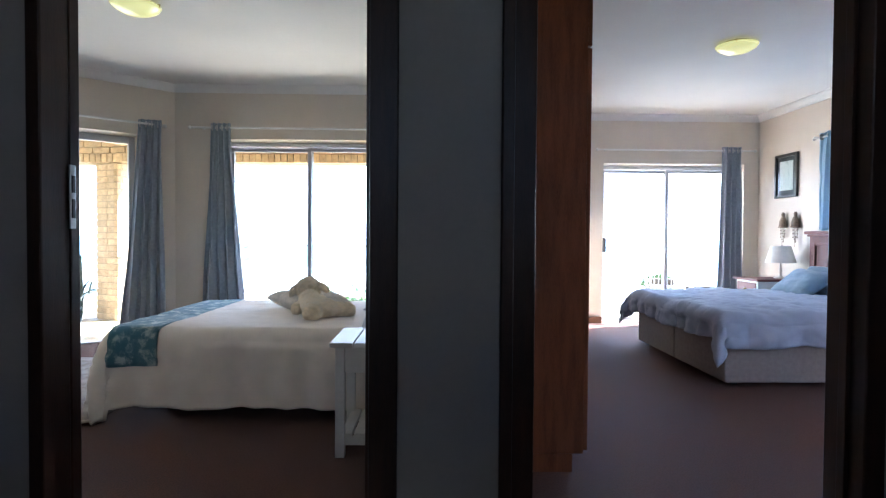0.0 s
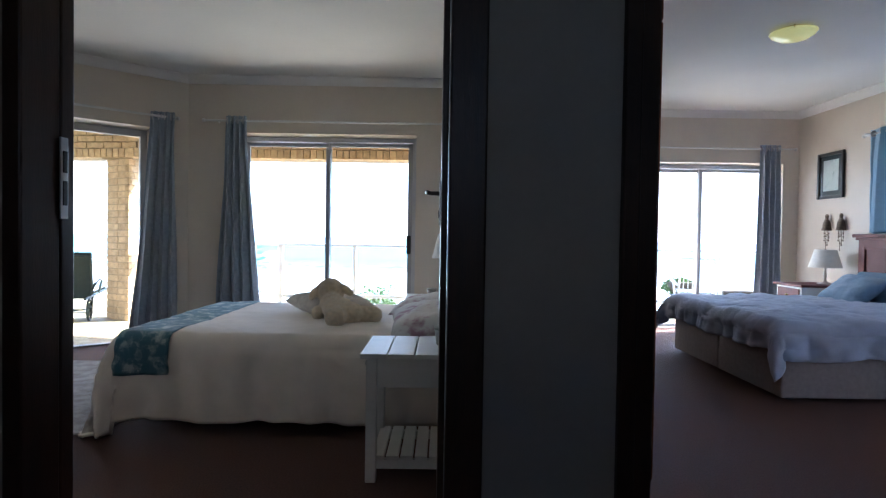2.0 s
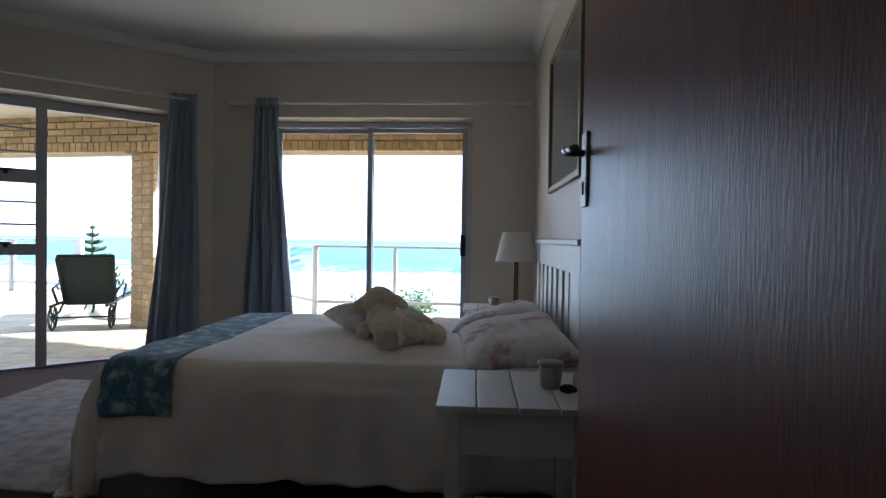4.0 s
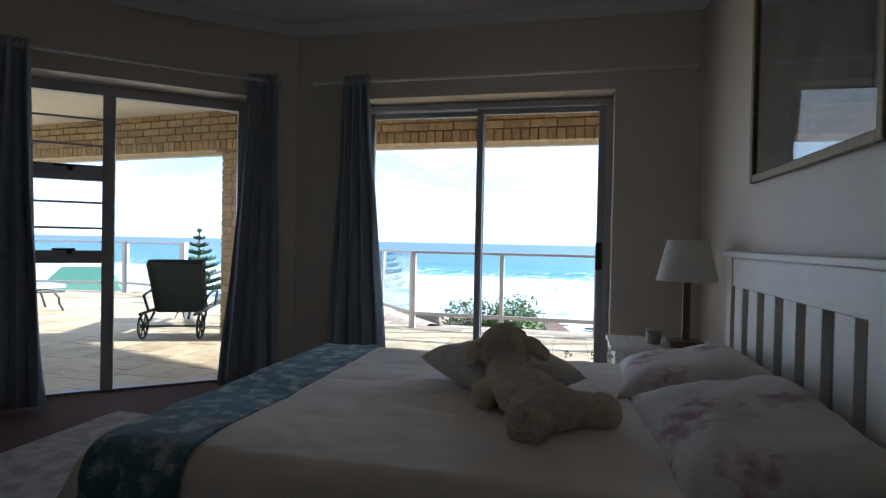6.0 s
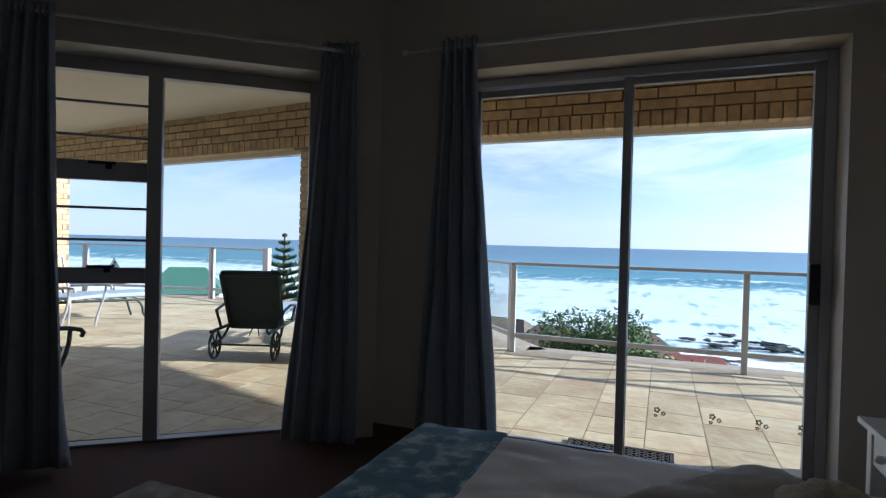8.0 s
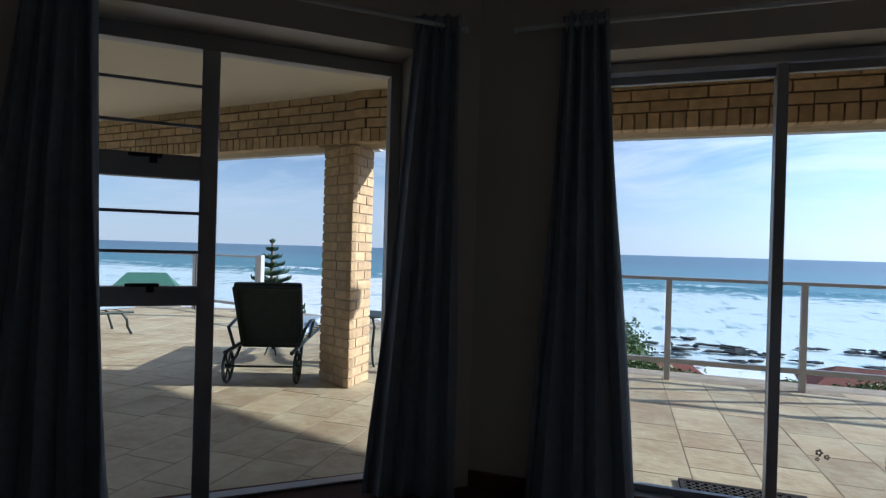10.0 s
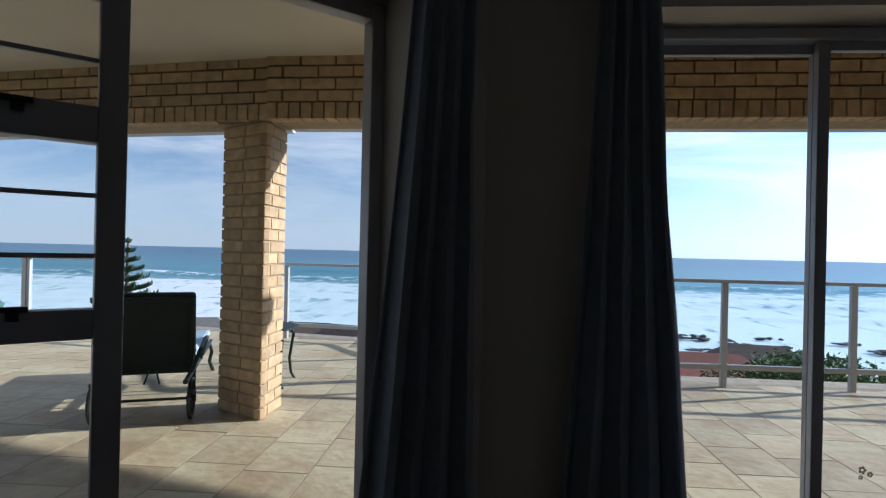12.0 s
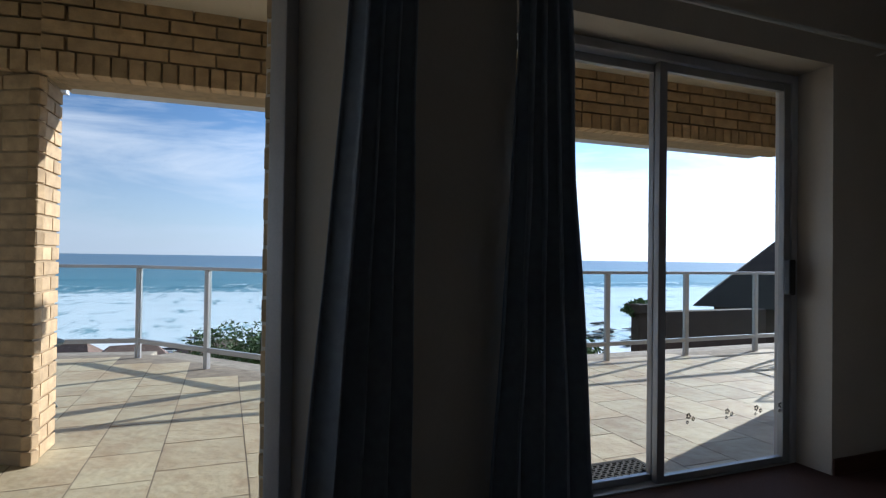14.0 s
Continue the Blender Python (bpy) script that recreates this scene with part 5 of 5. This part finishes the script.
house((-10.5, 50, -7.6), 10, 6, 5.5, 2.6, 1.8, HOUSEWALL, ROOFBROWN, "brown-roofed house on the slope below")
house((-16.5, 56, -8.9), -15, 8, 7, 2.6, 2.6, HOUSEWALL, ROOFBROWN, "brown-roofed house on the slope below")
house((0.5, 50, -9.0), 5, 7, 6, 2.6, 1.7, HOUSEWALL, ROOFRED, "red-roofed house on the slope below")
house((13.5, 46, -7.4), -8, 8, 6, 2.6, 1.3, HOUSEWALL, ROOFRED, "long red-roofed house near the shore")
house((-50, 47.6, -4.8), 40, 7, 6, 2.6, 2.5, WHITEHOUSE, ROOFGREEN, "house with a bright green sheet roof")
house((-25, 44, -5.5), 20, 5, 5, 3.0, 1.1, WHITEHOUSE, ROOFGREY, "white house with a low grey roof")
house((-22, 62, -9.2), 0, 8, 7, 2.6, 2.2, HOUSEWALL, ROOFBROWN, "brown-roofed house near the shore")
house((-5, 66, -10.0), 20, 8, 7, 2.6, 2.0, HOUSEWALL, ROOFBROWN, "brown-roofed house near the shore")
house((24, 60, -9.5), -10, 9, 7, 2.6, 2.0, HOUSEWALL, ROOFBROWN, "brown-roofed house near the shore")

# thatched neighbour and garden wall
th = thing("thatched_house", (20.3, 17.6, -0.5), -50, "neighbouring house under a dark steep thatched roof", "house")
bm = bmnew()
pts = [(-6.3, -5, -0.15), (6.3, -5, -0.15), (6.3, 5, -0.15), (-6.3, 5, -0.15), (-1.0, 0, 4.6), (1.0, 0, 4.6)]
vs = [bm.verts.new(p) for p in pts]
for f in ((0, 1, 5, 4), (2, 3, 4, 5), (1, 2, 5), (3, 0, 4), (3, 2, 1, 0)):
    bm.faces.new([vs[i] for i in f])
part("roof", bm, THATCH, th)
part("wall", bx(-5.6, -4.3, -5.5, 5.6, 4.3, -0.16), BROWNWALL, th)
bm = bmnew()
box(bm, 5.0, 13.6, -5.0, 9.2, 13.9, -0.18, bevel=0.03)
box(bm, 4.9, 13.5, -0.2, 5.5, 14.0, 0.02, bevel=0.03)
tagged(part("garden_wall", bm, BROWNWALL), "dark brown garden wall below the neighbour", "wall")


def leaves(bm, centre, size, count, leaf, seed):
    rng = random.Random(seed)
    for _ in range(count):
        d = Vector((rng.gauss(0, 1), rng.gauss(0, 1), rng.gauss(0, 1))).normalized() * rng.uniform(0.55, 1.0)
        lump = 1 + 0.35 * noise.noise(d * 2.2 + Vector((seed, 0, 0)))
        c = Vector(centre) + Vector((d.x * size[0], d.y * size[1], d.z * size[2])) * lump
        m = Matrix.Translation(c) @ Euler((rng.uniform(0, 6.3), rng.uniform(0, 6.3), rng.uniform(0, 6.3))).to_matrix().to_4x4()
        l = leaf * rng.uniform(0.6, 1.3)
        bm.faces.new([bm.verts.new(m @ Vector(p)) for p in ((0, -l, 0), (l * 0.42, 0, l * 0.1), (0, l, 0), (-l * 0.42, 0, l * 0.1))])


def bush(x, y, z, size, count, leaf, seed, label):
    bu = thing("bush", (x, y, z), 0, label, "bush", "bushes below the terrace")
    rng = random.Random(seed)
    bm = bmnew()
    for k in range(6):
        a = rng.uniform(0, 6.3)
        rod(bm, (0, 0, -size[2] * 1.4), (size[0] * 0.6 * math.cos(a), size[1] * 0.6 * math.sin(a), size[2] * 0.5), 0.05, 0.015, 6)
    part("stems", bm, BARK, bu)
    bm = bmnew()
    for k in range(9):
        leaves(bm, (rng.uniform(-0.5, 0.5) * size[0], rng.uniform(-0.5, 0.5) * size[1], rng.uniform(-0.35, 0.35) * size[2]), tuple(s * rng.uniform(0.45, 0.7) for s in size), count // 9, leaf, seed * 9 + k)
    part("crown", bm, LEAF, bu)


bush(-3.5, 16.2, -1.30, (1.6, 1.2, 1.28), 15000, 0.055, 1, "rounded green shrub just beyond the balustrade")
bush(-1.9, 15.6, -1.95, (1.3, 1.0, 0.7), 4000, 0.06, 2, "low green shrub beyond the balustrade")
bush(2.75, 14.2, -1.30, (1.9, 0.9, 0.75), 6500, 0.055, 3, "low green shrub beyond the balustrade")
bush(5.15, 13.9, -0.10, (0.38, 0.3, 0.26), 700, 0.07, 4, "shrub on the garden wall")
bush(7.6, 14.6, -0.55, (0.5, 0.5, 0.4), 700, 0.06, 5, "shrub on the garden wall")
bush(-8.3, 18.5, -2.2, (1.6, 1.2, 0.8), 1800, 0.09, 6, "green shrub on the slope")
for k in range(26):
    x, y = random.uniform(-55, 45), random.uniform(26, 85)
    bush(x, y, ground_z(x, y) + 0.7, (random.uniform(1.5, 3.2), 1.6, random.uniform(0.8, 1.5)), 420, 0.26, 20 + k, "scrubby green bush on the coastal slope")


def pine(x, y, z, height, radius, seed, label):
    pi = thing("norfolk_pine", (x, y, z), 0, label, "tree")
    rng = random.Random(seed)
    bm = bmnew()
    rod(bm, (0, 0, 0), (0, 0, height), height * 0.022, height * 0.004, 8)
    part("trunk", bm, BARK, pi)
    bm = bmnew()
    tiers = 24
    for k in range(tiers):
        zz = height * (0.12 + 0.86 * k / (tiers - 1))
        rr = radius * (1 - (k / (tiers - 1)) ** 1.2) + 0.05
        for q in range(7):
            a = 2 * math.pi * q / 7 + k * 0.5 + rng.uniform(-0.15, 0.15)
            d = Vector((math.cos(a), math.sin(a), 0))
            for j in range(7):
                t = (j + 1) / 7
                p = d * rr * t + Vector((0, 0, zz + 0.22 * rr * t * t))
                side = Vector((-d.y, d.x, 0)) * (0.22 * rr * (1.15 - t) + 0.05)
                up = Vector((0, 0, 0.10 * rr + 0.04))
                fwd = d * rr * 0.11
                for sg in (-1, 1):
                    bm.faces.new([bm.verts.new(p), bm.verts.new(p + side * sg + fwd + up), bm.verts.new(p + fwd * 1.5 + up * 0.4)])
                    bm.faces.new([bm.verts.new(p), bm.verts.new(p + side * sg * 0.6 + fwd * 1.4 + up * 1.6), bm.verts.new(p + fwd * 1.6 + up * 0.8)])
            rod(bm, (0, 0, zz), d * rr + Vector((0, 0, zz + 0.22 * rr)), 0.012, 0.004, 4)
    part("crown", bm, PINELEAF, pi)


pine(-9.85, 12.3, -3.4, 4.66, 1.25, 3, "slender young Norfolk pine beyond the terrace")
pine(-62, 48.2, -5.5, 3.8, 1.1, 4, "small Norfolk pine among the houses")

# ---- brickwork and paving ----
C = 0.0855
full = brick_mesh("brick_stretcher", 0.243, 0.105, 0.073)
head = brick_mesh("brick_header", 0.108, 0.105, 0.073)


def pier(name, corners, z0, courses, label):
    """A pier on a four-cornered plan, counter-clockwise; each face is laid in brick courses that lap at the corners."""
    pr = thing(name, (*corners[0], z0), 0, label, "brick pier", "terrace piers")
    o = Vector(corners[0])
    c = [Vector(q) - o for q in corners]
    mid = sum(c, Vector((0, 0))) / 4
    bm = bmnew()
    lo, hi = ([bm.verts.new((*(q + (mid - q).normalized() * 0.017), z)) for q in c] for z in (0, courses * C))
    bm.faces.new(lo[::-1])
    bm.faces.new(hi)
    for i in range(4):
        j = (i + 1) % 4
        bm.faces.new((lo[i], lo[j], hi[j], hi[i]))
    part("core", bm, MORTAR, pr)
    for i in range(4):
        a, b = c[i], c[(i + 1) % 4]
        d = (b - a)
        length, ang = d.length, math.degrees(math.atan2(d.y, d.x))
        long, short = (0.243, length - 0.243 - 0.0105) if length > 0.34 else (length, 0)
        ms = [brick_mesh("brick_pier", w, 0.05, 0.073) for w in (long, short) if w > 0.03]
        for k in range(courses):
            z = (k + 0.5) * C
            u = 0.0
            for me, w in zip(ms, (long, short)) if (k + i) % 2 else zip(ms[::-1], (short, long)[-len(ms):]):
                p = a + d.normalized() * (u + w / 2)
                brick_at(me, pr, pose(p.x, p.y, z, 0, 0, ang) @ pose(0, 0.025 + 0.0012 * ((k * 7 + i) % 3), 0))
                u += w + 0.0105
    return pr


pier("brick_pier", [(-5.10, 6.72), (-5.08, 7.09), (-5.52, 7.14), (-5.52, 6.94)], DECK, 25, "yellow face-brick pier with a splayed face carrying the terrace beam")
pier("brick_pier", [(-11.29, 8.1), (-11.29, 8.46), (-11.65, 8.46), (-11.65, 8.1)], DECK, 27, "yellow face-brick pier at the end of the terrace")

part("padstone", bx(-5.50, 6.80, 2.046, -5.09, 7.07, 2.0615), MORTAR, beams[0])
soldier = brick_mesh("brick_soldier", 0.074, 0.12, 0.113)
rest_v, rest_f = [], []


def joined_box(x0, y0, z0, x1, y1, z1):
    b = len(rest_v)
    rest_v.extend([(x, y, z) for z in (z0, z1) for y in (y0, y1) for x in (x0, x1)])
    rest_f.extend([tuple(b + i for i in f) for f in ((0, 2, 3, 1), (4, 5, 7, 6), (0, 1, 5, 4), (2, 6, 7, 3), (0, 4, 6, 2), (1, 3, 7, 5))])


def joined(name, mat, label, category):
    me = bpy.data.meshes.new(name)
    me.from_pydata(list(rest_v), [], list(rest_f))
    me.materials.append(mat)
    rest_v.clear(), rest_f.clear()
    return tagged(new(name, me), label, category, kind="stuff")


def beam_brick(me, arm, m, l, w, h, near):
    if near:
        brick_at(me, beams[arm], m)
    else:
        first = len(rest_v)
        joined_box(-l / 2, -w / 2, -h / 2, l / 2, w / 2, h / 2)
        for i in range(first, len(rest_v)):
            rest_v[i] = tuple(m @ Vector(rest_v[i]))


for arm, (m, xa, xb) in enumerate(BEAM_ARMS):
    for k in range(int((xb - xa) / C)):
        x = xa + (k + 0.5) * C if arm else xb - (k + 0.5) * C
        beam_brick(soldier, arm, m @ pose(x, 0.055, 2.1165), 0.074, 0.12, 0.113, x > -3.0)
    for r in range(4):
        z = 2.183 + r * C + 0.0365
        for k in range(int((xb - xa) / 0.2535)):
            x = (xa + 0.127 + k * 0.2535 if arm else xb - 0.127 - k * 0.2535) + (0.0 if r % 2 else 0.127 * (1 if arm else -1))
            beam_brick(full, arm, m @ pose(x, 0.0495, z), 0.243, 0.105, 0.073, x > -3.0)
        if r % 2 == 0:
            brick_at(head, beams[arm], m @ pose(0.0585 if arm else -0.045, 0.0495, z))
joined("beam_bricks", BRICK, "yellow face bricks of the far beam", "bricks")

# outer brick faces of the house
def brick_face(m, length, z0, z1, holes=()):
    rows = int((z1 - z0) / C)
    for r in range(rows):
        z = z0 + (r + 0.5) * C
        u = -0.12 if r % 2 else 0.0
        while u < length:
            a, b = max(0, u), min(length, u + 0.243)
            clear = all(b < h[0] or a > h[1] or z > h[2] for h in holes)
            if b - a > 0.03 and clear:
                s = len(rest_v)
                joined_box(a, -0.02, z - 0.0365, b, 0.012, z + 0.0365)
                for i in range(s, s + 8):
                    rest_v[i] = tuple(m @ Vector(rest_v[i]))
            u += 0.2535


brick_face(pose(R2X0 - 0.12 - 0.014, R2Y + 0.36, 0, 0, 0, -90), R2Y + 0.36 - YS - 0.4, DECK, 2.45)
brick_face(pose(R2X0 - 0.12, R2Y + 0.374, 0, 0, 0, 0), 2.6, DECK, 2.45, [(0.57, 2.41, 2.12)])
brick_face(pose(CX - 0.1, YS + 0.374, 0), 2.9, DECK, 2.45, [(0.49, 2.50, 2.12)])
joined("house_bricks", BRICK, "yellow face bricks of the outer house walls", "bricks")

# sandstone slabs
paving = tagged(new("pavement"), "worn sandstone slabs of the terrace", "paving", kind="structure")
slab_meshes = {}


def inside(x, y):
    hit = False
    for (xa, ya), (xb, yb) in zip(DECK_PLAN, DECK_PLAN[1:] + DECK_PLAN[:1]):
        if (ya > y) != (yb > y) and x < xa + (y - ya) * (xb - xa) / (yb - ya):
            hit = not hit
    return hit


rng = random.Random(7)
near_slabs = 0
column = 0
x = -16.57
while x < 4.9:
    dx = (0.37, 0.37, 0.37, 0.46)[column % 4]
    y = 2.6 + rng.uniform(-0.2, 0.0)
    while y < 11.2:
        dy = rng.choice((0.37, 0.37, 0.46, 0.60))
        cx, cy = x + dx / 2, y + dy / 2
        if all(inside(cx + sx * dx * 0.48, cy + sy * dy * 0.48) for sx in (-1, 1) for sy in (-1, 1)):
            if -6.9 < cx < 1.4 and 5.3 < cy < 8.95 and near_slabs < 290:
                key = (dx, dy)
                if key not in slab_meshes:
                    bm = bx(-dx / 2 + 0.004, -dy / 2 + 0.004, -0.03, dx / 2 - 0.004, dy / 2 - 0.004, 0)
                    me = bpy.data.meshes.new("slab")
                    bm.to_mesh(me)
                    bm.free()
                    me.materials.append(SLAB)
                    slab_meshes[key] = me
                ob = new("slab", slab_meshes[key])
                ob.parent = paving
                ob.matrix_basis = pose(cx, cy, DECK + rng.uniform(-0.0006, 0.0006), rng.uniform(-0.03, 0.03), rng.uniform(-0.03, 0.03), 0)
                near_slabs += 1
            else:
                joined_box(x + 0.004, y + 0.004, DECK - 0.03, x + dx - 0.004, y + dy - 0.004, DECK)
        y += dy
    x += dx
    column += 1
joined("far_slabs", SLAB, "worn sandstone slabs of the wider terrace", "paving")
kerb_lines = [((5.0, 8.54), (-3.50, 8.54)), ((-3.50, 8.54), (-4.95, 10.27)), ((-4.95, 10.27), (-9.1, 11.05)), ((-9.1, 11.05), (-16, 9.5))]
for p0, p1 in kerb_lines:
    m, length = wall_frame(p0, p1)
    bm = bmnew()
    box(bm, 0, 0.0, -1.2, length, 0.35, DECK - 0.02, bevel=0.02, m=m @ pose(0, -0.35, 0))
    setting("kerb", bm, JOINT, "mortared edge of the terrace", "kerb")
